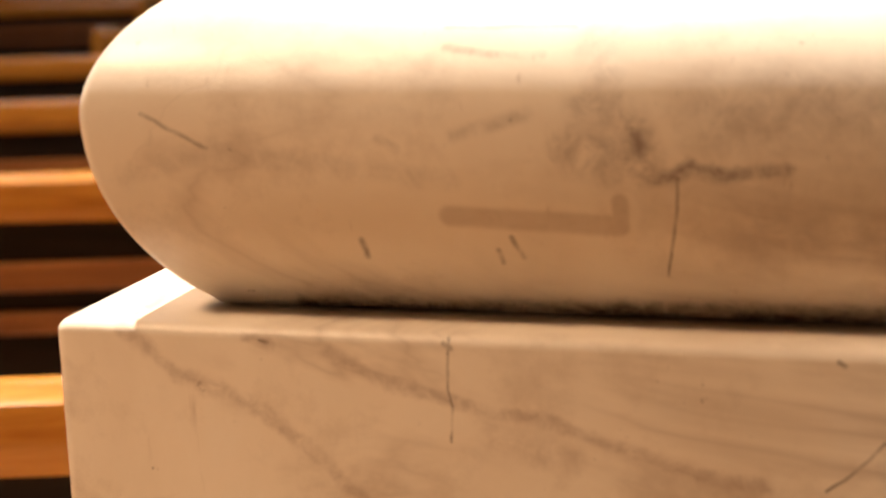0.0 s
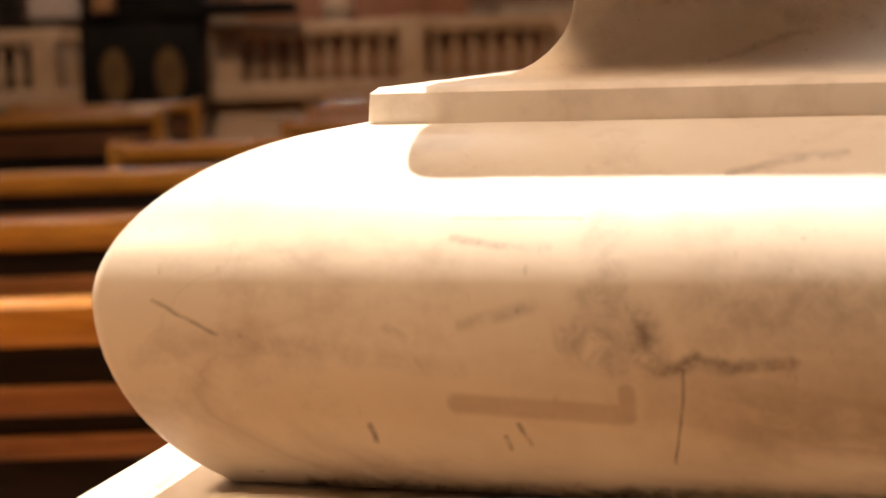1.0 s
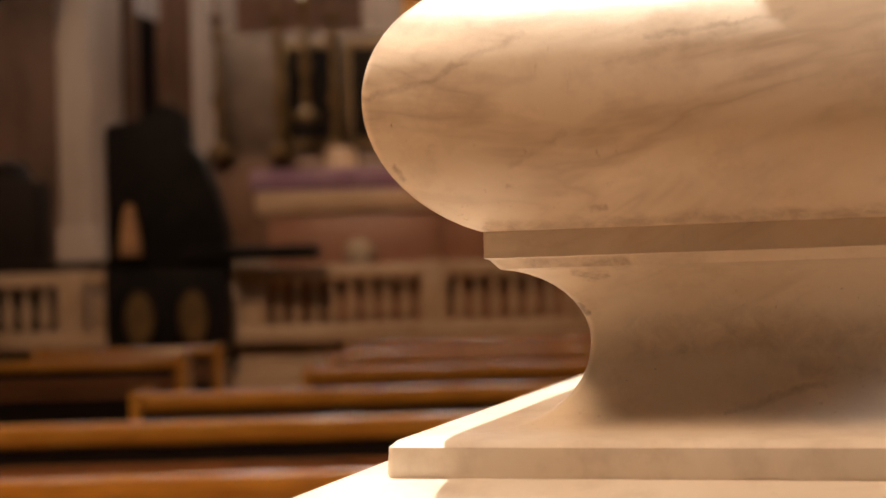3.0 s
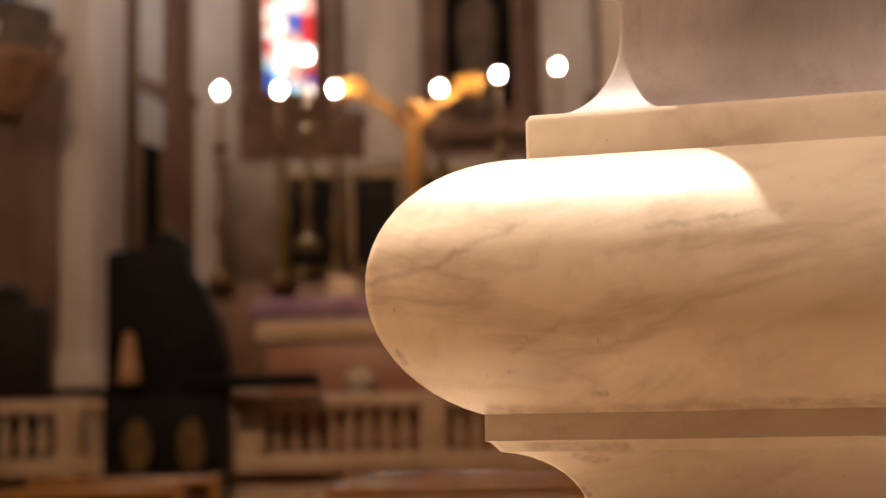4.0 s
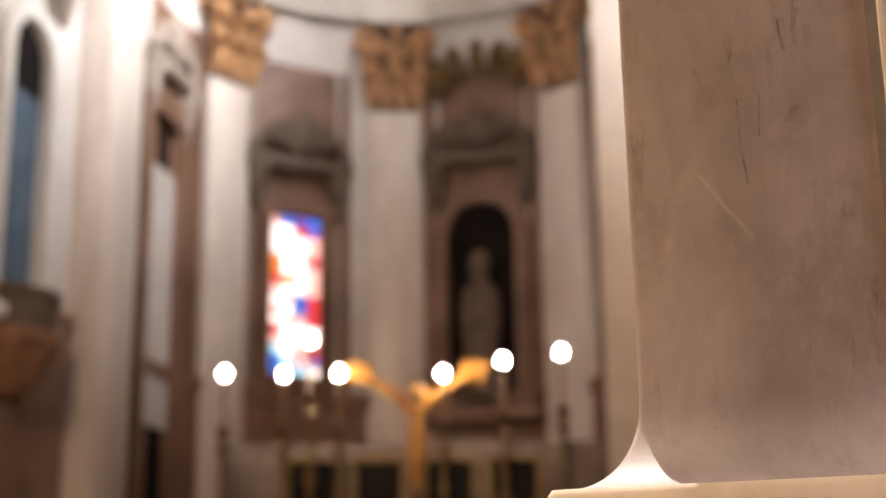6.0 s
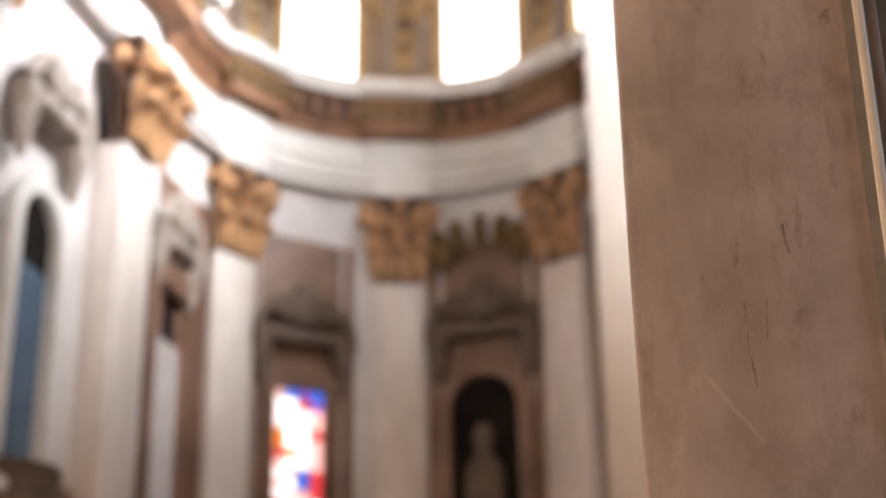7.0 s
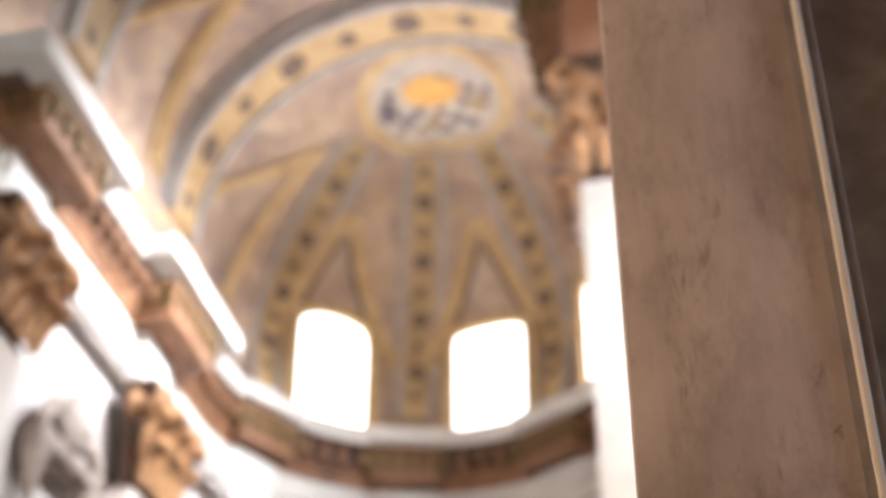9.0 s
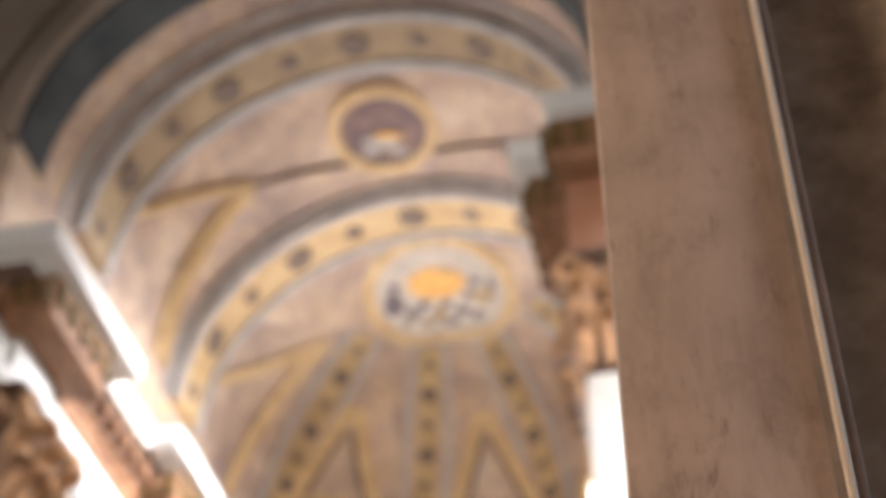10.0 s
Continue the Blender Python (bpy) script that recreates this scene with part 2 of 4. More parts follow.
    h = math_node(nt, 'SUBTRACT', noise_tex(nt, v, 60, 8, 0.7), math_node(nt, 'MULTIPLY', crack, 0.12))
    bump(nt, b, h, 0.25, 0.0015)


def shaft_build(nt, b):
    v = coords(nt)
    cloud = noise_tex(nt, v, 4.0, 7, 0.62, 0.4)
    base = ramp(nt, cloud, [(0.28, (0.26, 0.225, 0.225)), (0.48, (0.4, 0.35, 0.355)), (0.7, (0.53, 0.47, 0.48))])
    st = noise_tex(nt, coords(nt, (16, 16, 3.0), (0, 3, 0)), 1.0, 8, 0.72, 0.3)
    c = mix(nt, ramp(nt, st, [(0.45, (0, 0, 0)), (0.72, (0.5, 0.5, 0.5))]), base, (0.22, 0.175, 0.165))
    blot = ramp(nt, noise_tex(nt, coords(nt, (1, 1, 0.55)), 15.0, 9, 0.78, 0.0), [(0.5, (0, 0, 0)), (0.72, (0.62, 0.62, 0.62))])
    c = mix(nt, blot, c, (0.18, 0.145, 0.12))
    fine = ramp(nt, noise_tex(nt, coords(nt, (80, 80, 16)), 1.0, 6, 0.75, 0.4), [(0.55, (0, 0, 0)), (0.68, (0.7, 0.7, 0.7))])
    fm = ramp(nt, noise_tex(nt, v, 9, 4), [(0.44, (0, 0, 0)), (0.62, (1, 1, 1))])
    c = mix(nt, mix(nt, 1.0, fine, fm, 'MULTIPLY'), c, (0.13, 0.09, 0.065))
    c = mix(nt, strokes(nt, v, SHAFT_MARKS, 0.0012), c, (0.1, 0.075, 0.06))
    pale = chain([(0.027, 1.828), (0.045, 1.803), (0.0675, 1.771)], 0.0012, 0.34) + chain([(0.034, 1.823), (0.02, 1.785), (0.014, 1.762)], 0.004, 0.3)
    c = mix(nt, strokes(nt, v, pale, 0.0012), c, (0.6, 0.52, 0.45))
    nt.links.new(c, b.inputs["Base Color"])
    b.inputs["Roughness"].default_value = 0.55
    bump(nt, b, noise_tex(nt, coords(nt, (1, 1, 0.4)), 70, 8, 0.7), 0.3, 0.0015)


def wood_build(c1, c2, rough, spec=0.5):
    def build(nt, b):
        b.inputs["Specular IOR Level"].default_value = spec
        v = coords(nt, (1.2, 14, 14))
        f = noise_tex(nt, v, 3.0, 7, 0.6, 0.5)
        c = ramp(nt, f, [(0.3, c1), (0.7, c2)])
        nt.links.new(c, b.inputs["Base Color"])
        b.inputs["Roughness"].default_value = rough
        bump(nt, b, f, 0.15, 0.002)
    return build


def fresco_build(nt, b):
    v = coords(nt)
    f = noise_tex(nt, v, 0.5, 8, 0.65, 0.6)
    c = ramp(nt, f, [(0.3, (0.22, 0.15, 0.125)), (0.45, (0.38, 0.265, 0.205)), (0.58, (0.5, 0.36, 0.255)), (0.72, (0.58, 0.47, 0.38))])
    g = ramp(nt, noise_tex(nt, v, 2.6, 6, 0.7, 1.0), [(0.5, (0, 0, 0)), (0.64, (0.75, 0.75, 0.75))])
    c = mix(nt, g, c, (0.26, 0.2, 0.195))
    h = ramp(nt, noise_tex(nt, v, 1.7, 6, 0.6, 2.0), [(0.56, (0, 0, 0)), (0.64, (0.5, 0.5, 0.5))])
    c = mix(nt, h, c, (0.55, 0.38, 0.15))
    nt.links.new(c, b.inputs["Base Color"])
    b.inputs["Roughness"].default_value = 0.85


def glow(color, strength):
    def build(nt, b):
        b.inputs["Base Color"].default_value = (*color, 1)
        b.inputs["Emission Color"].default_value = (*color, 1)
        b.inputs["Emission Strength"].default_value = strength
    return build


MARBLE = mat("cream_marble", marble_build)
TORUS_MARBLE = mat("stained_shaded_cream_marble", marked_marble(TORUS_STAINS_SHADE, TORUS_SCRATCH, (0.13, 0.085, 0.07), TORUS_PATCH))
PLINTH_MARBLE = mat("veined_cream_marble", marked_marble(PLINTH_MARKS, PLINTH_CRACKS, (0.3, 0.2, 0.15)))
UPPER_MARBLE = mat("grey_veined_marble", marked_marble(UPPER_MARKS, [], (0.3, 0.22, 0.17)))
SCOTIA_MARBLE = mat("dark_marked_marble", marked_marble(SCOTIA_MARKS, [], (0.22, 0.15, 0.11)))
SHAFT = mat("brown_marble", shaft_build)
WALLDARK = mat("dark_marble", two_tone((0.16, 0.125, 0.095), (0.32, 0.26, 0.2), 3.5, 0.5, relief=0.2, dist=0.002))
WOOD = mat("varnished_wood", wood_build((0.36, 0.13, 0.02), (0.64, 0.29, 0.042), 0.18))
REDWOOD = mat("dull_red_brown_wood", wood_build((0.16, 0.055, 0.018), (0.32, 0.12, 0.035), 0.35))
DARKWOOD_SHADE = mat("dark_wood_and_shade", wood_build((0.008, 0.005, 0.004), (0.02, 0.011, 0.007), 0.55, 0.15))
PLASTER = mat("white_marble_wall", two_tone((0.62, 0.58, 0.54), (0.8, 0.77, 0.73), 0.6, 0.5))
PILASTER = mat("grey_marble", two_tone((0.5, 0.43, 0.38), (0.76, 0.68, 0.62), 0.8, 0.35, (1, 1, 0.3)))
APSEWALL = mat("tan_marble_wall", two_tone((0.12, 0.06, 0.036), (0.27, 0.155, 0.1), 0.7, 0.45))
CHOIRWALL = mat("grey_tan_marble_wall", two_tone((0.48, 0.43, 0.41), (0.7, 0.65, 0.62), 0.5, 0.5))
REDMARBLE = mat("red_marble", two_tone((0.3, 0.12, 0.06), (0.42, 0.22, 0.13), 1.3, 0.4))
GOLD = mat("gilded_stucco", two_tone((0.12, 0.045, 0.018), (0.8, 0.45, 0.21), 3.4, 0.45, metal=0.1, relief=0.6, relief_scale=8, dist=0.05))
BROWN = mat("brown_stucco", two_tone((0.15, 0.065, 0.03), (0.38, 0.19, 0.095), 2.2, 0.6, relief=0.5, relief_scale=6, dist=0.05))
FRESCO = mat("frescoed_plaster", fresco_build)
OCHRE = mat("ochre_painted_stucco", two_tone((0.36, 0.23, 0.1), (0.6, 0.43, 0.22), 1.6, 0.75))
SLATE = mat("dark_slate_grey", two_tone((0.025, 0.03, 0.033), (0.07, 0.075, 0.075), 1.2, 0.8))
DULLOCHRE = mat("dull_brown_ochre_paint", two_tone((0.25, 0.17, 0.1), (0.46, 0.33, 0.19), 1.3, 0.8))
CARVED = mat("carved_grey_brown_stone", two_tone((0.17, 0.125, 0.1), (0.5, 0.42, 0.36), 3.0, 0.6, relief=0.4, relief_scale=5, dist=0.05))
RIBLINE = mat("faded_grey_tan_paint_and_shadow", two_tone((0.34, 0.29, 0.26), (0.52, 0.45, 0.39), 1.5, 0.8))
GREYRIB = mat("grey_painted_stucco", two_tone((0.32, 0.29, 0.275), (0.52, 0.47, 0.44), 1.5, 0.8))
DARKMEDAL = mat("dark_painted_roundel", two_tone((0.1, 0.07, 0.06), (0.25, 0.17, 0.12), 3.0, 0.8))
DAYGLOW = mat("bright_sky", glow((1.0, 0.97, 0.93), 3.0))
FLAME = mat("lamp_flame", glow((1.0, 0.9, 0.75), 140.0))
REDGLOW = mat("red_lamp_glass", glow((1.0, 0.12, 0.04), 4.0))
BRONZE = mat("dark_bronze", two_tone((0.005, 0.005, 0.005), (0.015, 0.012, 0.01), 3.0, 0.6, spec=0.12))
STONE = mat("rail_marble", two_tone((0.48, 0.33, 0.2), (0.68, 0.51, 0.35), 1.5, 0.4))
FLOOR = mat("stone_floor", two_tone((0.36, 0.19, 0.085), (0.58, 0.34, 0.16), 0.8, 0.35))
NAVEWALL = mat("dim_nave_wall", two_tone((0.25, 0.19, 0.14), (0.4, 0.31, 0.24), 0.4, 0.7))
PURPLE = mat("purple_cloth", two_tone((0.3, 0.17, 0.28), (0.45, 0.3, 0.42), 3.0, 0.8))
BLUEGLASS = mat("blue_grey_drape", two_tone((0.05, 0.09, 0.14), (0.12, 0.18, 0.26), 1.2, 0.5))
DULLGOLD = mat("dull_gilding", two_tone((0.09, 0.05, 0.015), (0.2, 0.12, 0.035), 5.0, 0.5, metal=0.2))
BLACK = mat("near_black", two_tone((0.006, 0.005, 0.005), (0.018, 0.013, 0.01), 1.0, 0.8, spec=0.1))
STATUE = mat("weathered_marble", two_tone((0.3, 0.24, 0.18), (0.45, 0.37, 0.28), 3.0, 0.6))
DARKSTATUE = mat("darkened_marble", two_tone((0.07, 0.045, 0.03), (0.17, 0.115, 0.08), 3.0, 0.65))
PIERWALL = mat("mottled_grey_brown_marble", two_tone((0.15, 0.115, 0.085), (0.46, 0.4, 0.32), 9.0, 0.5, relief=0.3, dist=0.002))
BRIGHTGOLD = mat("bright_gilding", two_tone((0.3, 0.12, 0.02), (0.56, 0.26, 0.045), 4.0, 0.45))
EDGEWHITE = mat("white_marble_lit_edge", two_tone((0.86, 0.86, 0.85), (0.93, 0.93, 0.92), 8.0, 0.18))
JOINT = mat("blue_grey_joint", two_tone((0.2, 0.19, 0.2), (0.32, 0.3, 0.31), 30.0, 0.6))
GREYBEAD = mat("grey_marble_bead", two_tone((0.2, 0.18, 0.18), (0.32, 0.29, 0.29), 14.0, 0.35))
PALEOCHRE = mat("pale_ochre_stucco", two_tone((0.45, 0.29, 0.13), (0.68, 0.48, 0.26), 1.6, 0.75))
BEDBROWN = mat("dark_carved_stucco", two_tone((0.05, 0.025, 0.014), (0.16, 0.085, 0.05), 2.2, 0.6, relief=0.5, relief_scale=6, dist=0.05))
PALEGROUND = mat("pale_fresco_ground", two_tone((0.4, 0.34, 0.3), (0.68, 0.58, 0.48), 1.3, 0.8))
FIGURES = mat("slate_painted_figures", two_tone((0.05, 0.05, 0.075), (0.24, 0.18, 0.17), 2.4, 0.8))
GLORY = mat("golden_glory_paint", two_tone((0.62, 0.29, 0.05), (0.86, 0.5, 0.14), 1.8, 0.7))
MIDPURPLE = mat("purple_sky_paint", two_tone((0.09, 0.06, 0.08), (0.3, 0.18, 0.13), 2.2, 0.8))
DIMWAX = mat("dim_wax", two_tone((0.16, 0.09, 0.045), (0.26, 0.16, 0.08), 3.0, 0.5))
WAX = mat("ivory_wax", two_tone((0.6, 0.5, 0.36), (0.75, 0.66, 0.5), 3.0, 0.5))


# ---- mesh helpers ----
def finish(bm, angle=35):
    bm.normal_update()
    for f in bm.faces:
        f.smooth = True
    lim = radians(angle)
    for e in bm.edges:
        e.smooth = len(e.link_faces) == 2 and e.calc_face_angle(0) < lim


def part(name, bm, material, parent=None, label="", angle=35):
    finish(bm, angle)
    me = bpy.data.meshes.new(name)
    bm.to_mesh(me)
    bm.free()
    me.materials.append(material)
    ob = new(name, me)
    if parent is not None:
        ob.parent = parent
    if label:
        ob["label"] = label
    return ob


def box(bm, x0, y0, z0, x1, y1, z1, bev=0.0):
    vs = bmesh.ops.create_cube(bm, size=1.0, matrix=Matrix.Translation(((x0 + x1) / 2, (y0 + y1) / 2, (z0 + z1) / 2)) @ Matrix.Diagonal((x1 - x0, y1 - y0, z1 - z0, 1)))["verts"]
    if bev:
        es = {e for v in vs for e in v.link_edges}
        bmesh.ops.bevel(bm, geom=list(es), offset=bev, segments=2, profile=0.5, affect='EDGES')
    return bm


def B(*a, bev=0.0):
    return box(bmesh.new(), *a, bev=bev)


def lathe(profile, segs=20, start=0.0, sweep=360.0, center=(0, 0)):
    """A turned solid from (radius, height) pairs; a part sweep leaves it open."""
    bm = bmesh.new()
    closed = abs(sweep - 360) < 1e-6
    n = segs if closed else segs + 1
    rings = []
    for r, z in profile:
        rings.append([bm.verts.new((center[0] + r * math.sin(radians(start + sweep * i / segs)), center[1] + r * math.cos(radians(start + sweep * i / segs)), z)) for i in range(n)])
    for a, b in zip(rings, rings[1:]):
        for i in range(segs):
            j = (i + 1) % n
            bm.faces.new((a[i], a[j], b[j], b[i]))
    if closed:
        for ring in (rings[0], rings[-1]):
            if len({tuple(v.co) for v in ring}) > 2:
                bm.faces.new(ring)
    bmesh.ops.remove_doubles(bm, verts=bm.verts, dist=1e-5)
    bmesh.ops.recalc_face_normals(bm, faces=bm.faces)
    return bm


def tube(pts, r, segs=8, bm=None, flat=1.0):
    """A round bar along points."""
    bm = bm or bmesh.new()
    pts = [Vector(p) for p in pts]
    rings = []
    for i, p in enumerate(pts):
        d = (pts[min(i + 1, len(pts) - 1)] - pts[max(i - 1, 0)]).normalized()
        s = d.cross(Vector((0.13, 0.21, 0.97)))
        s = s.normalized() if s.length > 1e-4 else Vector((1, 0, 0))
        q = d.cross(s)
        rr = r(i / (len(pts) - 1)) if callable(r) else r
        rings.append([bm.verts.new(p + (s * math.cos(2 * math.pi * k / segs) + q * flat * math.sin(2 * math.pi * k / segs)) * rr) for k in range(segs)])
    for a, b in zip(rings, rings[1:]):
        for k in range(segs):
            bm.faces.new((a[k], a[(k + 1) % segs], b[(k + 1) % segs], b[k]))
    bm.faces.new(rings[0][::-1])
    bm.faces.new(rings[-1])
    return bm


def sheet(rows, thick=0.0):
    """A grid of points; thick pushes out a second skin along the normals."""
    bm = bmesh.new()
    g = [[bm.verts.new(p) if p is not None else None for p in r] for r in rows]
    for a, b in zip(g, g[1:]):
        for i in range(len(a) - 1):
            q = (a[i], a[i + 1], b[i + 1], b[i])
            if None not in q:
                bm.faces.new(q)
    if thick:
        bm.normal_update()
        bmesh.ops.solidify(bm, geom=bm.faces[:], thickness=thick)
    return bm


def empty(name, m=Matrix(), **tags):
    o = new(name)
    o.matrix_world = m
    return tagged(o, **tags)


# ---- the marble pier close to the camera ----
# local axes: x along the front face to the right, y into the pier, origin on the shaft's corner
PU, PW = Vector((0.963, -0.27, 0)), Vector((0.27, 0.963, 0))
PIER = Matrix(((PU.x, PW.x, 0, 0.1143), (PU.y, PW.y, 0, 0.8811), (0, 0, 1, 0), (0, 0, 0, 1)))
SHAFT_W, STEP = 0.1562, 0.05


def arc(cx, cz, rx, rz, a0, a1, n):
    return [(cx + rx * math.cos(radians(a0 + (a1 - a0) * i / n)), cz + rz * math.sin(radians(a0 + (a1 - a0) * i / n))) for i in range(n + 1)]


def bulge(cx, cz, a, b, q0, q1, e, up, n):
    """Half of a torus profile: from q0 to q1 of its half depth a."""
    out = []
    for i in range(n + 1):
        w = math.sin(math.pi / 2 * (i / n)) if up == 0 else 1 - math.cos(math.pi / 2 * (i / n))
        q = q0 + (q1 - q0) * w
        out.append((cx + a * q, cz + b * max(1 - q * q, 0.0) ** e))
    return out


def outline(o, r=0.004, k=3, wall=True, back=0.0, side=0.0):
    """The pier's plan, pushed out by o, with rounded corners."""
    pts = []

    def corner(x, y, a0):
        cx, cy = {180: (x + r, y + r), 270: (x - r, y + r)}[a0]
        for i in range(k + 1):
            a = radians(a0 + 90 * i / k)
            pts.append((cx + r * math.cos(a), cy + r * math.sin(a)))
    pts.append((-o - side, 1.6))
    corner(-o - side, -o + back, 180)
    corner(SHAFT_W + o, -o + back, 270)
    if wall:
        pts.append((SHAFT_W + o, STEP - o))
        pts.append((1.3, STEP - o))
        pts.append((1.3, 1.6))
    else:
        pts.append((SHAFT_W + o, 1.6))
    return pts


def moulding(profile, r=0.004, cap=True, wall=True, back=0.0, side=0.0):
    bm = bmesh.new()
    rings = []
    for o, z, *more in profile:
        rings.append([bm.verts.new((x, y, z)) for x, y in outline(o, r, 3, wall, back, more[0] if more else side)])
    for a, b in zip(rings, rings[1:]):
        n = len(a)
        for i in range(n):
            bm.faces.new((a[i], a[(i + 1) % n], b[(i + 1) % n], b[i]))
    if cap:
        bm.faces.new(rings[0][::-1])
        bm.faces.new(rings[-1])
    return bm


pier = empty("marble_pier", PIER, label="veined cream marble pier with a moulded base under a brown shaft", category="pier")
part("plinth", moulding([(0.225, 0.0), (0.236, 0.006), (0.2365, 1.1455)] + arc(0.2305, 1.1458, 0.006, 0.006, 0, 84, 6) + [(0.15, 1.1522)], 0.006, True, True, 0.016, 0.013), PLINTH_MARBLE, pier, "cream marble plinth with dark veins and chipped edge")
part("lower_torus", moulding([(0.17, 1.1505), (0.181, 1.1535)] + bulge(0.115, 1.2505, 0.1113, -0.1203, 0.614, 1.0, 0.513, 0, 12) + bulge(0.115, 1.2505, 0.1113, 0.0765, 1.0, 0.03, 0.525, 1, 24)[1:], 0.006), TORUS_MARBLE, pier, "cream marble torus with dark smears, scratches and a painted foot shadow")
part("lower_fillet", moulding([(0.112, 1.3255), (0.1185, 1.3262), (0.1195, 1.329), (0.1185, 1.3425), (0.115, 1.3455), (0.09, 1.3465)], 0.004), MARBLE, pier)
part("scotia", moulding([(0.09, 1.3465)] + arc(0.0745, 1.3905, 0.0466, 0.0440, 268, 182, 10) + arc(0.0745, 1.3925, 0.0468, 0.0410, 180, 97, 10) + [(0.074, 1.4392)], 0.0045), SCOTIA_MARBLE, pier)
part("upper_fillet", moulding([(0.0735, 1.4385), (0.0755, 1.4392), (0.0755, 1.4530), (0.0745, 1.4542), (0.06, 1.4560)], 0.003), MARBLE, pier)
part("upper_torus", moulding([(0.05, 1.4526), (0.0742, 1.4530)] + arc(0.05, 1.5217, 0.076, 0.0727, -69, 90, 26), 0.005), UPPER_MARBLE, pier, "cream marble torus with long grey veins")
part("top_fillet", moulding([(0.05, 1.5935), (0.0535, 1.594), (0.0535, 1.616), (0.0515, 1.6195), (0.045, 1.6205)], 0.003), MARBLE, pier)
part("shaft", moulding([(0.046, 1.6200)] + arc(0.046, 1.678, 0.0402, 0.0575, 270, 183, 12)[:-1] + [(0.0058, 1.68), (0.0052, 1.75, 0.0008), (0.0045, 1.9, 0.0028), (0.003, 2.2, 0.0042), (0.0012, 2.7, 0.006), (0.0, 3.3, 0.006), (0.0, 7.5, 0.006)], 0.0035, True, False), SHAFT, pier, "brown-grey marble shaft with scratches and faint cracks")
part("edge_joint", B(SHAFT_W - 0.0115, -0.0062, 1.70, SHAFT_W - 0.0045, 0.006, 7.5), JOINT, pier, "dark joint beside the edge strip")
# pale strip whose white is raised to paint in light from the right
part("edge_strip", B(SHAFT_W - 0.0046, -0.0095, 1.70, SHAFT_W + 0.0024, 0.008, 7.5, bev=0.0034), EDGEWHITE, pier, "pale marble strip on the shaft edge, painted brighter as if lit")
part("edge_bead", B(SHAFT_W + 0.0022, -0.005, 1.70, SHAFT_W + 0.0105, 0.02, 7.5, bev=0.003), GREYBEAD, pier, "grey marble bead beside the pale strip")
part("pier_core", B(SHAFT_W - 0.02, STEP, 1.61, 1.3, 1.58, 7.5), PIERWALL, pier, "mottled grey-brown marble pier face behind the shaft")

# ---- floors, nave shell ----
tagged(part("floor", B(-15, -10, -0.2, 13, 19.0, 0.0), FLOOR), "worn brown stone nave floor", "floor", kind="structure")
tagged(part("floor_presbytery", B(-7.2, -13.2, 0.0, 7.2, 7.0, 0.77), FLOOR), "raised stone presbytery floor", "floor", kind="structure").matrix_world = PRES
steps = empty("presbytery_steps", PRES, label="pale stone steps up to the altar rail", category="steps")
for i in range(4):
    part("step", B(-7.0, -14.6 + 0.34 * i, 0.0, 7.0, -13.2, 0.15 + 0.155 * i, bev=0.01), STONE, steps)
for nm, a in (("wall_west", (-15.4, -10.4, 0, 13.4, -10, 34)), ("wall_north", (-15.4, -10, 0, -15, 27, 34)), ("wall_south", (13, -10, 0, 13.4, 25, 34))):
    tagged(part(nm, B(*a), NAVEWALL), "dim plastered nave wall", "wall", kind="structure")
# unseen ceiling; its added hole is sized to shape the sun patch
bm = bmesh.new()
HX0, HX1, HY0, HY1 = -7.8, -3.95, 9.3, 14.9
for a in ((-15.4, -10.4, HX0, 27), (HX1, -10.4, 13.4, 27), (HX0, -10.4, HX1, HY0), (HX0, HY1, HX1, 27)):
    box(bm, a[0], a[1], 34, a[2], a[3], 34.4)
tagged(part("ceiling", bm, NAVEWALL), "dim plaster nave ceiling with a hole added for the sun", "ceiling", kind="structure")

# ---- presbytery walls, apse, vault ----
RW, ZC, ZT, ZS, RV = 5.7, 20.0, 21.5, 24.6, 5.95
S0 = -11.3


def upath(r, n=28, s0=S0):
    """Plan of the choir: along the left wall, round the apse, along the right wall."""
    p = [(-r, s0 + (0 - s0) * i / 8) for i in range(8)]
    p += [(-r * math.cos(math.pi * i / n), r * math.sin(math.pi * i / n)) for i in range(n + 1)]
    p += [(r, 0 + s0 * (i + 1) / 8) for i in range(8)]
    return p


def band(prof, n=28, s0=S0, closed=True):
    """A profile of (inward projection, height) swept round the choir."""
    bm = bmesh.new()
    rings = [[bm.verts.new((x, y, z)) for x, y in upath(RW - d, n, s0)] for d, z in prof]
    for a, b in zip(rings, rings[1:] + (rings[:1] if closed else [])):
        for i in range(len(a) - 1):
            bm.faces.new((a[i], b[i], b[i + 1], a[i + 1]))
    if closed:
        bm.faces.new([r[0] for r in rings])
        bm.faces.new([r[-1] for r in rings][::-1])
    bmesh.ops.recalc_face_normals(bm, faces=bm.faces)
    return bm


def on_pres(ob, label, category, kind="structure"):
    ob.matrix_world = PRES
    return tagged(ob, label, category, kind=kind)


wall = on_pres(part("wall_choir", band([(-0.5, 0.77), (0, 0.77), (0, 18.6), (-0.5, 18.6)]), CHOIRWALL), "pale marble choir and apse wall", "wall")
on_pres(part("wainscot", band([(0, 0.77), (0.12, 0.77), (0.12, 8.2), (0.2, 8.3), (0.2, 8.6), (0, 8.7)]), APSEWALL), "brown marble lower wall zone of the apse", "wall")
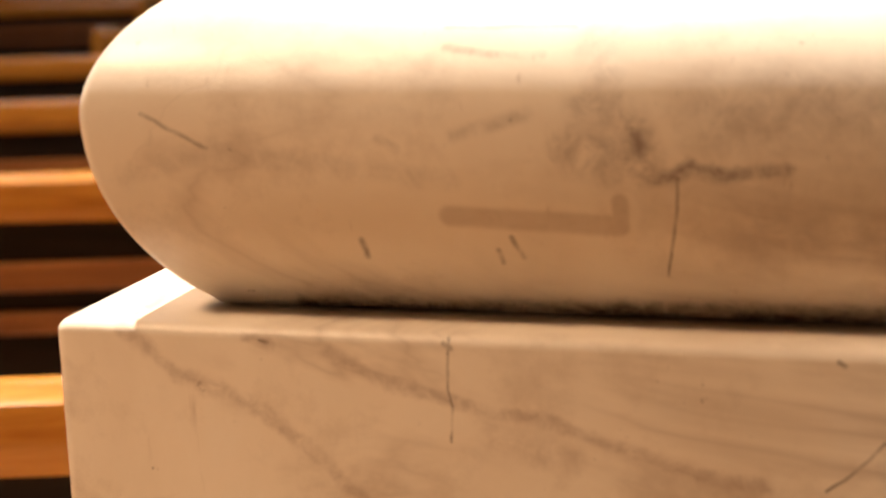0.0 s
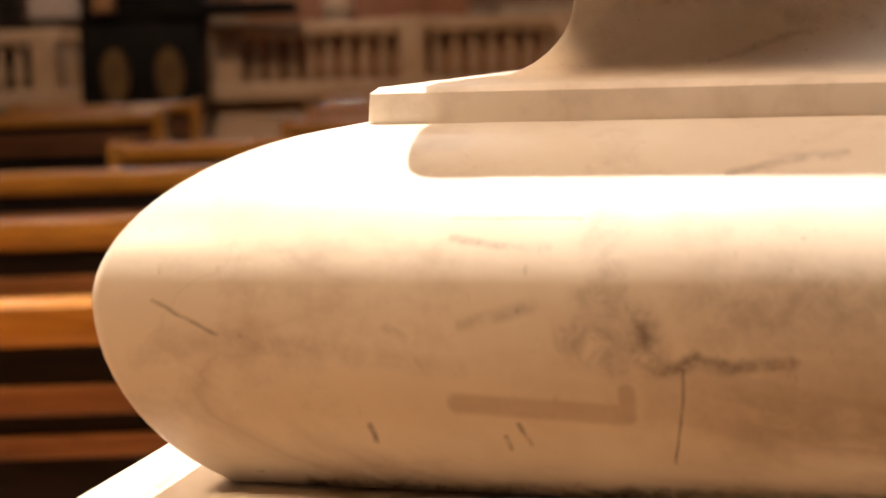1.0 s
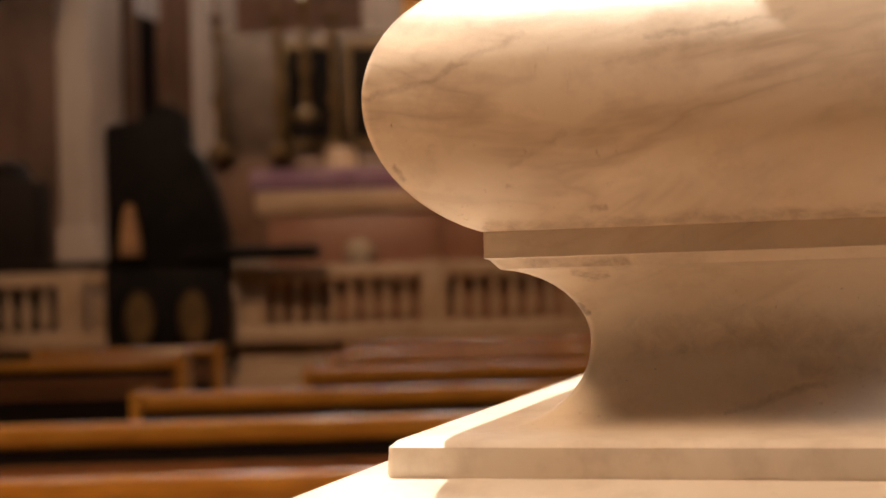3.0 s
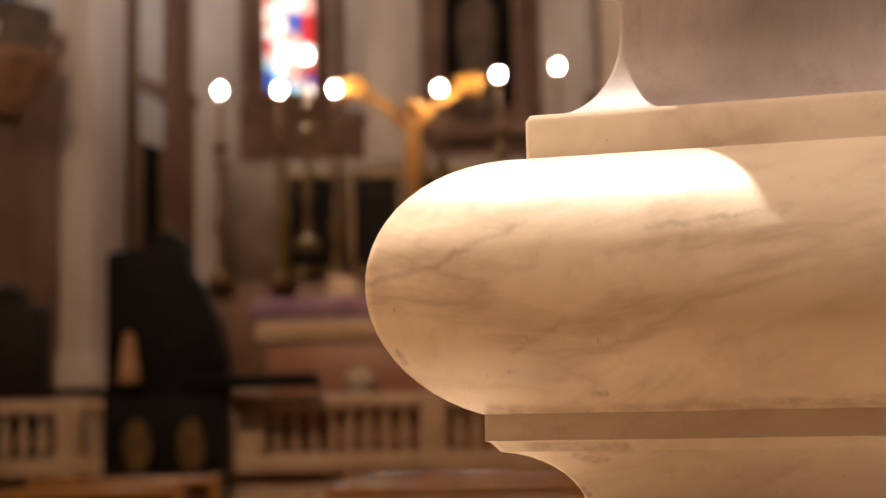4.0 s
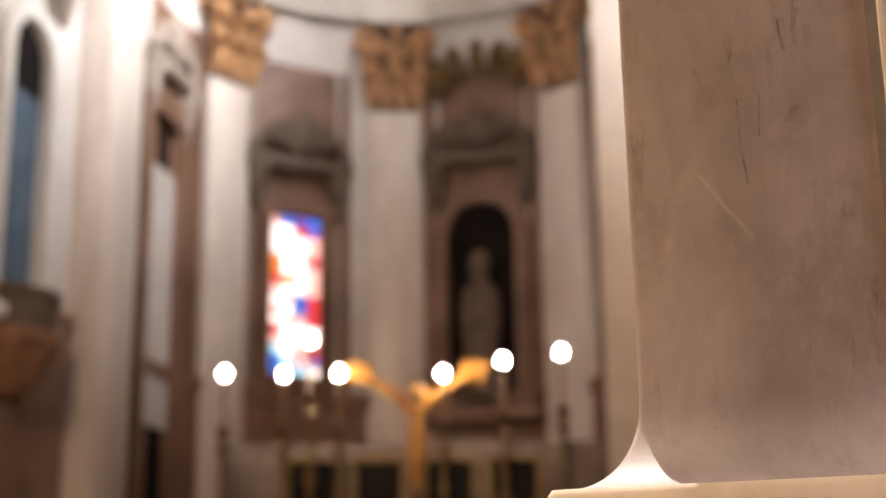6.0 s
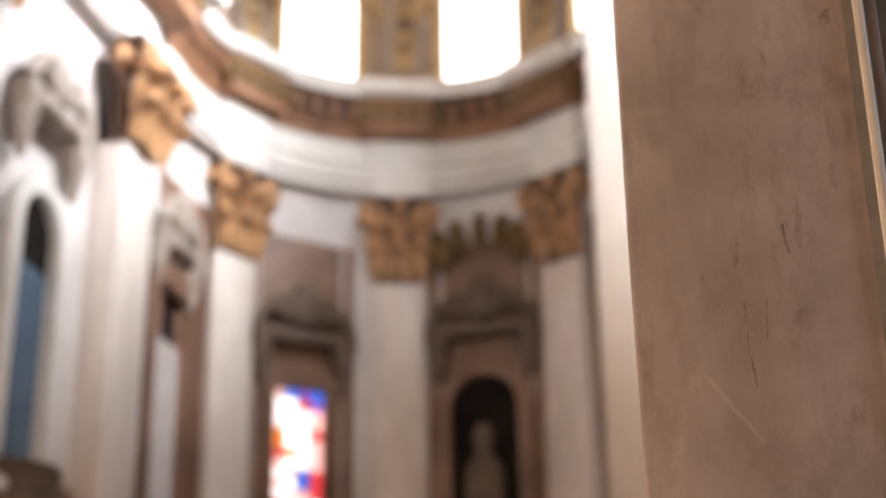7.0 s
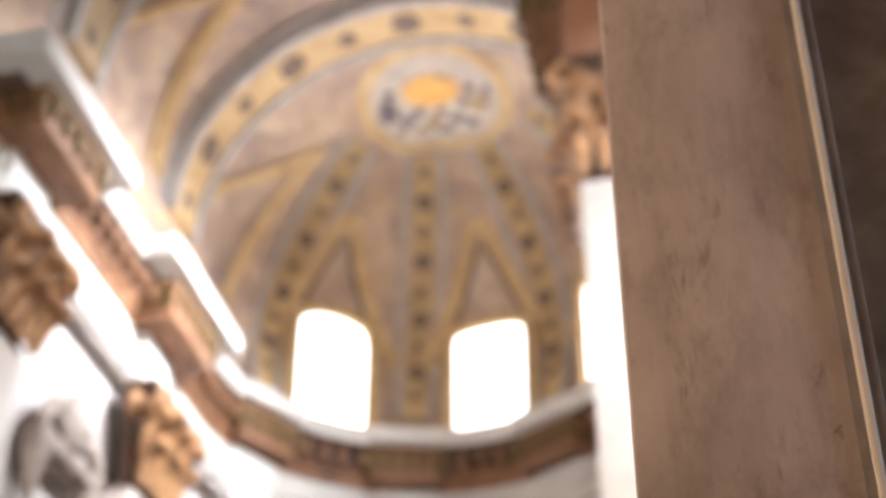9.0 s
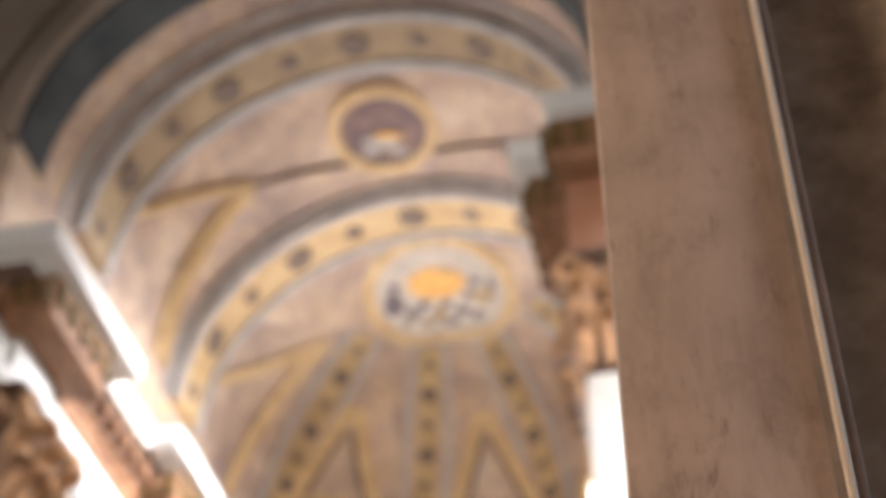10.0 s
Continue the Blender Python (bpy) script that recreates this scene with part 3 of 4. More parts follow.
on_pres(part("architrave", band([(0, 18.5), (0.25, 18.5), (0.25, 18.75), (0.32, 18.8), (0.32, 19.05), (0.38, 19.1), (0.38, 19.2), (0.2, 19.25), (0.2, ZC), (0, ZC)]), PLASTER), "white marble architrave and frieze", "trim")
# thin grey bands paint the frieze's shadow lines
for z in (18.44, 18.77, 19.22):
    on_pres(part("fascia_shadow", band([(0.2, z), (0.39, z), (0.39, z + 0.05), (0.2, z + 0.05)]), RIBLINE), "thin grey band painted as a shadow line on the frieze", "trim")
cornice = on_pres(part("cornice", band([(-0.3, 20.5), (0.42, 20.5), (0.46, 20.8), (0.72, 20.88), (0.78, 21.05), (-0.3, 21.05)]), BEDBROWN), "dark brown carved cornice round the choir", "trim")
on_pres(part("cornice_bed", band([(-0.3, ZC), (0.26, ZC), (0.26, 20.14), (0.32, 20.2), (0.34, 20.34), (0.46, 20.42), (0.46, 20.498), (-0.3, 20.498)]), BROWN), "orange-brown moulded bed under the cornice", "trim")
on_pres(part("cornice_top", band([(-0.3, 21.05), (0.82, 21.05), (0.86, 21.2), (0.8, 21.3), (0.9, 21.5), (-0.3, 21.55)]), PLASTER), "white marble cornice top ledge", "trim")
on_pres(part("wall_attic", band([(-0.5, 21.5), (-0.22, 21.5), (-0.22, ZS), (-0.5, ZS)]), FRESCO), "ochre painted attic wall above the cornice", "wall")
me = None
MOD = [(sx * (RW - 0.6), S0 + 0.4 + 0.55 * k) for sx in (-1, 1) for k in range(20)]
MOD += [((RW - 0.6) * math.cos(math.pi * k / 30), (RW - 0.6) * math.sin(math.pi * k / 30)) for k in range(31)]
for x, y in MOD:
    ang = math.atan2(y, x) if y > 0 else (math.pi if x < 0 else 0)
    if me is None:
        o = part("modillion", B(-0.16, -0.1, 20.5, 0.16, 0.1, 20.84, bev=0.03), BROWN, cornice)
        me = o.data
    else:
        o = new("modillion", me)
        o.parent = cornice
    o.matrix_parent_inverse = Matrix()
    o.matrix_basis = pose(x, y, 0, 0, 0, math.degrees(ang))

# apse windows: angle from the axis, crown height, rise of the arch
APSE_WIN = [(-39.6, 25.1, 0.7), (8.2, 24.9, 0.3), (52.0, 25.1, 0.5)]


def dome_point(th, ph, r=RV, lift=0.0):
    c = math.cos(ph)
    return Vector(((r - lift) * math.sin(th) * c, (r - lift) * math.cos(th) * c, ZS + (r - lift) * math.sin(ph)))


rows = []
for j in range(25):
    ph = math.pi / 2 * j / 24
    rows.append([dome_point(radians(-90 + 180 * i / 60), ph) for i in range(61)])
bm = sheet(rows)
bmesh.ops.recalc_face_normals(bm, faces=bm.faces)
on_pres(part("apse_half_dome", bm, FRESCO), "frescoed ochre half dome with painted ribs", "ceiling")

# barrel vault over the choir
rows = []
for j in range(15):
    s = S0 + (0 - S0) * j / 14
    rows.append([(-RV * math.cos(math.pi * i / 40), s, ZS + RV * math.sin(math.pi * i / 40)) for i in range(41)])
on_pres(part("vault", sheet(rows), FRESCO), "frescoed barrel vault over the choir", "ceiling")


def arch_band(s, r0, r1, y0, y1, zs=ZS, n=48):
    """A flat-soffited arch between radii r0 and r1."""
    bm = bmesh.new()
    rings = []
    for i in range(n + 1):
        a = math.pi * i / n
        rings.append([bm.verts.new((-r * math.cos(a), s + y, zs + r * math.sin(a))) for r, y in ((r0, y0), (r0, y1), (r1, y1), (r1, y0))])
    for a, b in zip(rings, rings[1:]):
        for k in range(4):
            bm.faces.new((a[k], a[(k + 1) % 4], b[(k + 1) % 4], b[k]))
    bm.faces.new(rings[0][::-1])
    bm.faces.new(rings[-1])
    bmesh.ops.recalc_face_normals(bm, faces=bm.faces)
    return bm


def transverse_arch(s, name, label, tone):
    a = empty(name, PRES, label=label, category="arch")
    part("soffit", arch_band(s, RV - 0.28, RV + 0.1, -0.62, 0.62), tone, a)
    for y in (-0.74, 0.74):
        part("edge_moulding", arch_band(s, RV - 0.36, RV + 0.1, y - 0.11, y + 0.11), GREYRIB, a)
    for i in range(11):
        ang = radians(7.0 + 16.55 * i)
        r = RV - 0.3
        bmr = lathe([(0.0, -0.05), (0.34, -0.05), (0.4, 0.0), (0.0, 0.02)] if (i % 2) else [(0.0, -0.04), (0.2, -0.04), (0.26, 0.0), (0.0, 0.02)], 12)
        o = part("roundel", bmr, DARKMEDAL, a)
        o.matrix_parent_inverse = Matrix()
        o.matrix_basis = Matrix.Translation((-r * math.cos(ang), s, ZS + r * math.sin(ang))) @ pose(0, 0, 0, 0, math.degrees(ang) - 90, 0)
    return a


transverse_arch(-1.62, "apse_arch", "ochre painted arch with dark roundels", PALEOCHRE)
transverse_arch(-7.75, "choir_arch", "dull ochre painted outer arch with dark roundels", DULLOCHRE)
front = empty("triumphal_arch", PRES, label="grey moulded arch at the choir entrance", category="arch")
for k, (r, y) in enumerate(((RV - 0.1, -9.0), (RV + 0.2, -9.3), (RV + 0.5, -9.6))):
    part("moulding", arch_band(y, r, r + 0.32, -0.12, 0.12), GREYRIB, front)
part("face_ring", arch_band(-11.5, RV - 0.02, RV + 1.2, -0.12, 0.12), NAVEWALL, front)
part("inner_ring", arch_band(-10.75, RV - 0.08, RV + 0.3, -0.6, 0.6), SLATE, front, "dark soffit band")
# spandrel wall over the entrance
bm = bmesh.new()
n = 40
ins = [(-(RV + 0.5) * math.cos(math.pi * i / n), ZS + (RV + 0.5) * math.sin(math.pi * i / n)) for i in range(n + 1)]
outs = []
for x, z in ins:
    f = min(20.0 / max(abs(x), 1e-6), 16.0 / max(z - ZS, 1e-6))
    outs.append((x * f, ZS + (z - ZS) * f))
for y in (-11.9, -11.3):
    a = [bm.verts.new((x, y, z)) for x, z in ins]
    b = [bm.verts.new((x, y, z)) for x, z in outs]
    for i in range(n):
        bm.faces.new((a[i], a[i + 1], b[i + 1], b[i]))
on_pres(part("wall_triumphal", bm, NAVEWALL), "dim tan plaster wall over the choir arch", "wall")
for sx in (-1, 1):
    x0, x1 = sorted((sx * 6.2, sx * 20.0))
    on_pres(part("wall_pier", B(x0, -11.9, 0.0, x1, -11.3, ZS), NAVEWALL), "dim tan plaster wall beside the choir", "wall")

# ribs and lunette points on the half dome
vault_ribs = empty("half_dome_ribs", PRES, label="ochre and grey painted ribs fanning over the half dome", category="ribs")
RIBS = [(-61, -46), (-14.5, -11), (27.5, 21), (72, 57)]


def rib_sheet(th, w, lift, ph0, ph1, th2=None):
    """A strip lying on the half dome, from one azimuth at its foot to another at its head."""
    rows = []
    for j in range(21):
        q = j / 20
        ph = radians(ph0 + (ph1 - ph0) * q)
        t = th if th2 is None else th + (th2 - th) * q
        wid = min(w / (RV * max(math.cos(ph), 0.12)) / 2, radians(14))
        rows.append([dome_point(radians(t) - wid, ph, RV, lift), dome_point(radians(t) + wid, ph, RV, lift)])
    return sheet(rows, 0.06)


for th, th2 in RIBS:
    for k in (-1, 1):
        part("rib_border", rib_sheet(th + k * 4.3, 0.2, 0.1, -24, 58, th2 + k * 8.0), RIBLINE, vault_ribs)
    rib = part("rib", rib_sheet(th, 0.6, 0.08, -24, 57, th2), OCHRE, vault_ribs)
    for k in range(9):
        ph = -16 + 8.6 * k
        q = (ph + 24) / 81
        big = k % 2
        o = part("roundel", lathe([(0.0, -0.05), (0.21, -0.05), (0.25, 0.0), (0.0, 0.03)] if big else [(0.0, -0.05), (0.12, -0.05), (0.15, 0.0), (0.0, 0.03)], 10), DARKMEDAL, rib)
        p = dome_point(radians(th + (th2 - th) * q), radians(ph), RV, 0.16)
        nrm = (p - Vector((0, 0, ZS))).normalized()
        o.matrix_parent_inverse = Matrix()
        o.matrix_basis = Matrix.Translation(p) @ nrm.to_track_quat('Z', 'Y').to_matrix().to_4x4()
for th, p0, th2, p1 in ((-93, 20, -61, 51), (-74, -2, -63, 49)):
    part("lunette_edge", rib_sheet(th, 0.42, 0.12, p0, p1, th2), PALEOCHRE, vault_ribs)
for c in (-38.5, 7.0, 51):
    for d in (-1, 1):
        edge = part("lunette_edge", rib_sheet(c + d * 18.0, 0.46, 0.12, -5, 38, c + d * 1.2), PALEOCHRE, vault_ribs)
        part("inner_line", rib_sheet(c + d * 14.6, 0.13, 0.14, -4, 31, c + d * 1.0), DARKMEDAL, edge)
groins = empty("vault_groins", PRES, label="ochre painted groin edges on the barrel vault", category="ribs")


def barrel(a, q):
    return (-(RV - 0.06) * math.cos(radians(a)), q, ZS + (RV - 0.06) * math.sin(radians(a)))


for flip in (0, 1):
    for s0, a0, s1, a1 in ((-6.7, 20, -4.5, 54), (-3.45, 5, -4.55, 50), (-3.0, 5, -4.4, 52)):
        pts = []
        for k in range(13):
            q = k / 12
            ang = a0 + (a1 - a0) * q
            pts.append(barrel(180 - ang if flip else ang, s0 + (s1 - s0) * q))
        part("groin_edge", tube(pts, 0.15, 6), PALEOCHRE, groins)
    part("crease", tube([barrel(180 - a if flip else a, -4.5 + (a - 52) * 0.028) for a in range(52, 80, 3)], 0.07, 6), DARKMEDAL, groins)
for q in (-6.72, -2.62):
    part("grey_band", arch_band(q, RV - 0.1, RV + 0.05, -0.14, 0.14), GREYRIB, groins)

# painted medallion by the crown
def on_dome(bm, th, ph, lift, name, material, parent, label=""):
    o = part(name, bm, material, parent, label)
    p = dome_point(radians(th), radians(ph), RV, lift)
    z = (Vector((0, 0, ZS)) - p).normalized()
    x = Vector((1, 0, 0))
    y = z.cross(x).normalized()
    x = y.cross(z)
    o.matrix_parent_inverse = Matrix()
    o.matrix_basis = Matrix(((x.x, y.x, z.x, p.x), (x.y, y.y, z.y, p.y), (x.z, y.z, z.z, p.z), (0, 0, 0, 1)))
    return o


crown = empty("crown_painting", PRES, label="bright painted medallion in a gilded frame on the half dome", category="fresco")
def bell_plan(r, k=36):
    """A round plan with a flattened foot."""
    pts = []
    for i in range(k):
        ang = 2 * math.pi * i / k
        pts.append((r * math.cos(ang), max(r * 0.92 * math.sin(ang), -r * 0.72)))
    return pts


def plan_ring(inner, outer, z):
    bm = bmesh.new()
    L = [[bm.verts.new((x, y, h)) for x, y in pts] for pts, h in ((inner, 0.0), (inner, z), (outer, z), (outer, 0.0))]
    n = len(inner)
    for a, b in zip(L, L[1:] + L[:1]):
        for i in range(n):
            bm.faces.new((a[i], a[(i + 1) % n], b[(i + 1) % n], b[i]))
    bmesh.ops.recalc_face_normals(bm, faces=bm.faces)
    return bm


def plan_disc(pts, z0, z1):
    bm = bmesh.new()
    lo, hi = [[bm.verts.new((x, y, z)) for x, y in pts] for z in (z0, z1)]
    bm.faces.new(hi)
    bm.faces.new(lo[::-1])
    n = len(pts)
    for i in range(n):
        bm.faces.new((lo[i], lo[(i + 1) % n], hi[(i + 1) % n], hi[i]))
    bmesh.ops.recalc_face_normals(bm, faces=bm.faces)
    return bm


def blotches(items, z, rng):
    """Flat uneven patches of paint: centre and radii on the painting."""
    bm = bmesh.new()
    for x, y, rx, ry in items:
        ring = []
        for i in range(14):
            ang = 2 * math.pi * i / 14
            w = 0.75 + 0.5 * rng.random()
            ring.append((x + rx * w * math.cos(ang), y + ry * w * math.sin(ang)))
        lo, hi = [[bm.verts.new((px, py, h)) for px, py in ring] for h in (z, z + 0.03)]
        bm.faces.new(hi)
        bm.faces.new(lo[::-1])
        for i in range(14):
            bm.faces.new((lo[i], lo[(i + 1) % 14], hi[(i + 1) % 14], hi[i]))
    bmesh.ops.recalc_face_normals(bm, faces=bm.faces)
    return bm


prng = random.Random(5)
MT, MP = 3.0, 76.0
on_dome(plan_disc(bell_plan(1.86), 0.0, 0.06), MT, MP, 0.34, "painting", PALEGROUND, crown, "pale painted ground")
on_dome(plan_ring(bell_plan(1.84), bell_plan(2.2), 0.16), MT, MP, 0.32, "frame", PALEOCHRE, crown, "ochre stucco frame")
on_dome(plan_ring(bell_plan(2.18), bell_plan(2.34), 0.1), MT, MP, 0.32, "outer_line", GREYRIB, crown)
rays = [((0.95 if i % 2 else 0.66) * math.cos(math.pi * i / 12), (0.62 if i % 2 else 0.44) * math.sin(math.pi * i / 12)) for i in range(24)]
o = on_dome(plan_disc([(x, y + 0.42) for x, y in rays], 0.065, 0.11), MT, MP, 0.34, "golden_glory", GLORY, crown, "golden rays")
CLOUDS = [(-1.35, -0.15, 0.3, 0.36), (-0.85, -0.5, 0.2, 0.18), (-0.1, -0.62, 0.24, 0.22), (0.15, -0.3, 0.18, 0.14), (0.55, -0.6, 0.24, 0.16), (1.2, -0.2, 0.34, 0.26), (1.05, 0.3, 0.16, 0.14), (-1.2, 0.45, 0.16, 0.14), (0.35, 0.8, 0.16, 0.09),
          (-0.5, -0.25, 0.15, 0.12), (0.8, -0.1, 0.16, 0.13), (-0.55, -0.9, 0.2, 0.12), (0.2, -0.95, 0.22, 0.1), (0.95, -0.85, 0.2, 0.12), (-1.1, -0.85, 0.16, 0.14), (1.5, 0.15, 0.1, 0.2)]
for k, c in enumerate(CLOUDS):
    on_dome(blotches([c], 0.065 if k != 8 else 0.115, prng), MT, MP, 0.34, "painted_cloud", FIGURES if k % 3 != 2 else DULLOCHRE, crown)
# oval painting on the barrel vault
oval = empty("oval_painting", PRES @ Matrix.Translation((-0.05, -4.72, ZS + RV - 0.08)) @ pose(0, 0, 0, 180, 0, 12), label="dark oval painting in an ochre frame on the vault", category="fresco")
for nm, prof, m, lb in (("painting", [(0.0, 0.0), (1.0, 0.0), (1.0, 0.05), (0.0, 0.06)], MIDPURPLE, "dusky purple painted sky"), ("frame", [(0.97, 0.0), (1.0, 0.14), (1.24, 0.14), (1.3, 0.0)], PALEOCHRE, "ochre oval frame")):
    bm = lathe(prof, 32)
    bmesh.ops.scale(bm, vec=(1.13, 1.2, 1), verts=bm.verts)
    part(nm, bm, m, oval, lb)
for c in ((0.0, -0.35, 0.5, 0.22), (-0.35, -0.75, 0.26, 0.16), (0.42, -0.72, 0.28, 0.14)):
    part("pale_cloud", blotches([c], 0.065, prng), RIBLINE, oval, "pale painted cloud")
part("gold_figure", blotches([(0.1, -0.12, 0.34, 0.12)], 0.1, prng), GLORY, oval, "ochre painted figure")


# ---- choir windows ----
def arched(w, z0, z1, k=10):
    """Outline of a round-headed opening, w wide."""
    r = w / 2
    return [(-r, z0), (r, z0)] + [(r * math.cos(math.pi * i / k), z1 - r + r * math.sin(math.pi * i / k)) for i in range(k + 1)]


def slab(pts, y0, y1):
    bm = bmesh.new()
    a = [bm.verts.new((x, y0, z)) for x, z in pts]
    b = [bm.verts.new((x, y1, z)) for x, z in pts]
    n = len(pts)
    bm.faces.new(a)
    bm.faces.new(b[::-1])
    for i in range(n):
        bm.faces.new((a[i], b[i], b[(i + 1) % n], a[(i + 1) % n]))
    bmesh.ops.remove_doubles(bm, verts=bm.verts, dist=1e-5)
    bmesh.ops.recalc_face_normals(bm, faces=bm.faces)
    return bm


def ring_slab(inner, outer, y0, y1):
    bm = bmesh.new()
    n = len(inner)
    L = [[bm.verts.new((x, y, z)) for x, z in pts] for pts, y in ((inner, y0), (outer, y0), (outer, y1), (inner, y1))]
    for a, b in zip(L, L[1:] + L[:1]):
        for i in range(n):
            bm.faces.new((a[i], a[(i + 1) % n], b[(i + 1) % n], b[i]))
    bmesh.ops.recalc_face_normals(bm, faces=bm.faces)
    return bm


def at_apse(th, d=0.0, z=0.0):
    """A frame on the apse wall, y pointing outwards, d metres inside it."""
    return PRES @ pose((RW - d) * math.sin(radians(th)), (RW - d) * math.cos(radians(th)), z, 0, 0, -th)


def at_left(s, d=0.0, z=0.0):
    return PRES @ pose(-RW + d, s, z, 0, 0, 90)


def segmental(w, z0, z1, rise, k=10):
    """Outline of an opening under a low arch."""
    return [(-w / 2, z0), (w / 2, z0)] + [(w / 2 * math.cos(math.pi * i / k), z1 - rise + rise * math.sin(math.pi * i / k) ** 0.6) for i in range(k + 1)]


for i, (th, top, rise) in enumerate(APSE_WIN):
    wn = empty("apse_window", at_apse(th, 0.0), label="low-arched apse window full of white daylight", category="window", group="apse windows")
    part("pane", slab(segmental(2.08, 21.6, top, rise), -0.32, -0.28), DAYGLOW, wn, "glaring white glass pane")
    part("window_frame", ring_slab(segmental(2.08, 21.6, top, rise), segmental(2.7, 21.5, top + 0.26, rise), -0.5, 0.3), OCHRE, wn)

stained = empty("stained_window", at_apse(-42.5, 0.1), label="narrow stained glass window in red, orange and blue", category="window")
GLASS = {k: mat(n, glow(c, e)) for k, n, c, e in (("w", "white_glass", (1.0, 0.96, 0.92), 1.9), ("p", "pink_glass", (1.0, 0.62, 0.55), 1.3), ("o", "orange_glass", (1.0, 0.3, 0.03), 1.2),
                                                 ("r", "red_glass", (0.85, 0.06, 0.07), 1.0), ("b", "blue_glass", (0.04, 0.22, 0.9), 1.0), ("v", "violet_glass", (0.3, 0.16, 0.75), 0.9), ("c", "pale_cyan_glass", (0.45, 0.85, 1.0), 1.3))}
GLAZING = ("pbvb", "wwrv", "wwwp", "wwwp", "owwr", "owwp", "rowp", "pwwp", "wpbr", "pwbr", "wppr", "rwww", "pwwp", "cwpr", "bcpv", "bccw")
for j, line in enumerate(GLAZING):
    for i, k in enumerate(line):
        x, z = -0.68 + 0.34 * i, 12.75 - 0.25 * j
        part("pane", B(x + 0.008, -0.02, z + 0.008, x + 0.332, 0.02, z + 0.242), GLASS[k], stained)
part("leading", B(-0.69, 0.021, 8.99, 0.69, 0.04, 13.01), BLACK, stained, "dark lead behind the panes")
part("window_frame", ring_slab([(-0.68, 9.0), (0.68, 9.0), (0.68, 13.0), (-0.68, 13.0)], [(-0.95, 8.7), (0.95, 8.7), (0.95, 13.35), (-0.95, 13.35)], -0.22, 0.1), APSEWALL, stained)


# ---- pilasters with gilded capitals ----
def capital():
    """A leafy capital: a flaring bell with curled leaves and corner scrolls."""
    bm = lathe([(0.62, 0.0), (0.72, 0.05), (0.62, 0.12), (0.6, 0.3), (0.66, 1.4), (0.85, 2.0), (0.95, 2.2)], 16)
    bmesh.ops.scale(bm, vec=(1.0, 0.42, 1.0), verts=bm.verts)
    bell, bm = bm, bmesh.new()
    for z, n, h, out, wid in ((0.08, 4, 0.85, 0.26, 0.17), (0.72, 3, 0.85, 0.32, 0.2)):
        for i in range(n):
            x = -0.6 + 1.2 * i / (n - 1)
            y = -0.27 - 0.05 * (1 - abs(x))
            pts = [(x, y, z), (x, y - 0.1, z + h * 0.5), (x * 1.06, y - out * 0.8, z + h * 0.85), (x * 1.1, y - out * 1.35, z + h * 0.98), (x * 1.1, y - out * 1.5, z + h * 0.76)]
            tube(pts, lambda q: wid * (0.75 + 0.5 * math.sin(q * 3.0)), 7, bm, 0.6)
    for sx in (-1, 1):
        for y in (-0.55, -0.1):
            c = [(sx * (0.2 + 0.5 * q), -0.35 + (y + 0.35) * q, 1.5 + 0.5 * math.sin(q * 1.6)) for q in [k / 6 for k in range(7)]]
            c += [(sx * (0.8 + 0.17 * math.cos(a)), y - 0.04, 1.84 + 0.2 * math.sin(a)) for a in [math.pi / 2 - k * 0.8 for k in range(8)]]
            tube(c, 0.12, 6, bm)
    bmesh.ops.create_icosphere(bm, subdivisions=2, radius=0.19, matrix=Matrix.Translation((0, -0.52, 2.05)))
    box(bell, -0.92, -0.5, 2.18, 0.92, 0.1, 2.36, bev=0.03)
    return bell, bm


def pilaster(m, label, deep=1.0, frieze=None, out=0.24, slide=0.0, half=0.66):
    p = empty("pilaster", m, label=label, category="pilaster", group="choir pilasters")
    part("shaft", B(slide - half, -out, 2.6, slide + half, 0.02, 16.0, bev=0.03), PLASTER if frieze else PILASTER, p)
    part("base", B(slide - half - 0.14, -out - 0.16, 0.77, slide + half + 0.14, 0.02, 2.6, bev=0.05), PILASTER, p)
    bell, leaves = capital()
    # dark brown bell paints the shade in the gaps between leaves
    c = part("capital", bell, BEDBROWN, p, "capital with a bell painted dark for shade between gilded leaves")
    c.matrix_parent_inverse = Matrix()
    c.matrix_basis = pose(slide, 0.24 - out, 16.0) @ Matrix.Diagonal((half / 0.66, 1 + (out - 0.24) * 0.6, 1, 1))
    part("leaves", leaves, GOLD, c, "gilded curled leaves")
    part("entablature_block", B(-0.78, -0.42, 18.37, 0.78, 0.02, 20.0, bev=0.03), frieze or PLASTER, p, "marble frieze block above the capital")
    part("cornice_break", B(-0.95 * deep, -0.9 * deep, 20.02, 0.95 * deep, 0.02, 21.04, bev=0.05), BROWN, p, "brown carved cornice break")
    for k in range(5):
        x = (k - 2) * 0.4 * deep
        part("dentil", B(x - 0.12, -0.9 * deep - 0.14, 20.3, x + 0.12, -0.9 * deep - 0.003, 20.85, bev=0.04), DULLGOLD, p)
    for k in range(4):
        y = -0.12 - k * 0.22 * deep
        for sx in (-1, 1):
            x = sx * (0.95 * deep + 0.07)
            part("dentil", B(x - 0.067, y - 0.16, 20.3, x + 0.067, y, 20.85, bev=0.03), DULLGOLD, p)
    part("ledge_break", B(-1.5 * deep ** 2 + 0.5, -1.12 * deep, 21.06, 1.5 * deep ** 2 - 0.5, 0.02, 21.53, bev=0.04), PLASTER, p, "white ledge block")
    return p


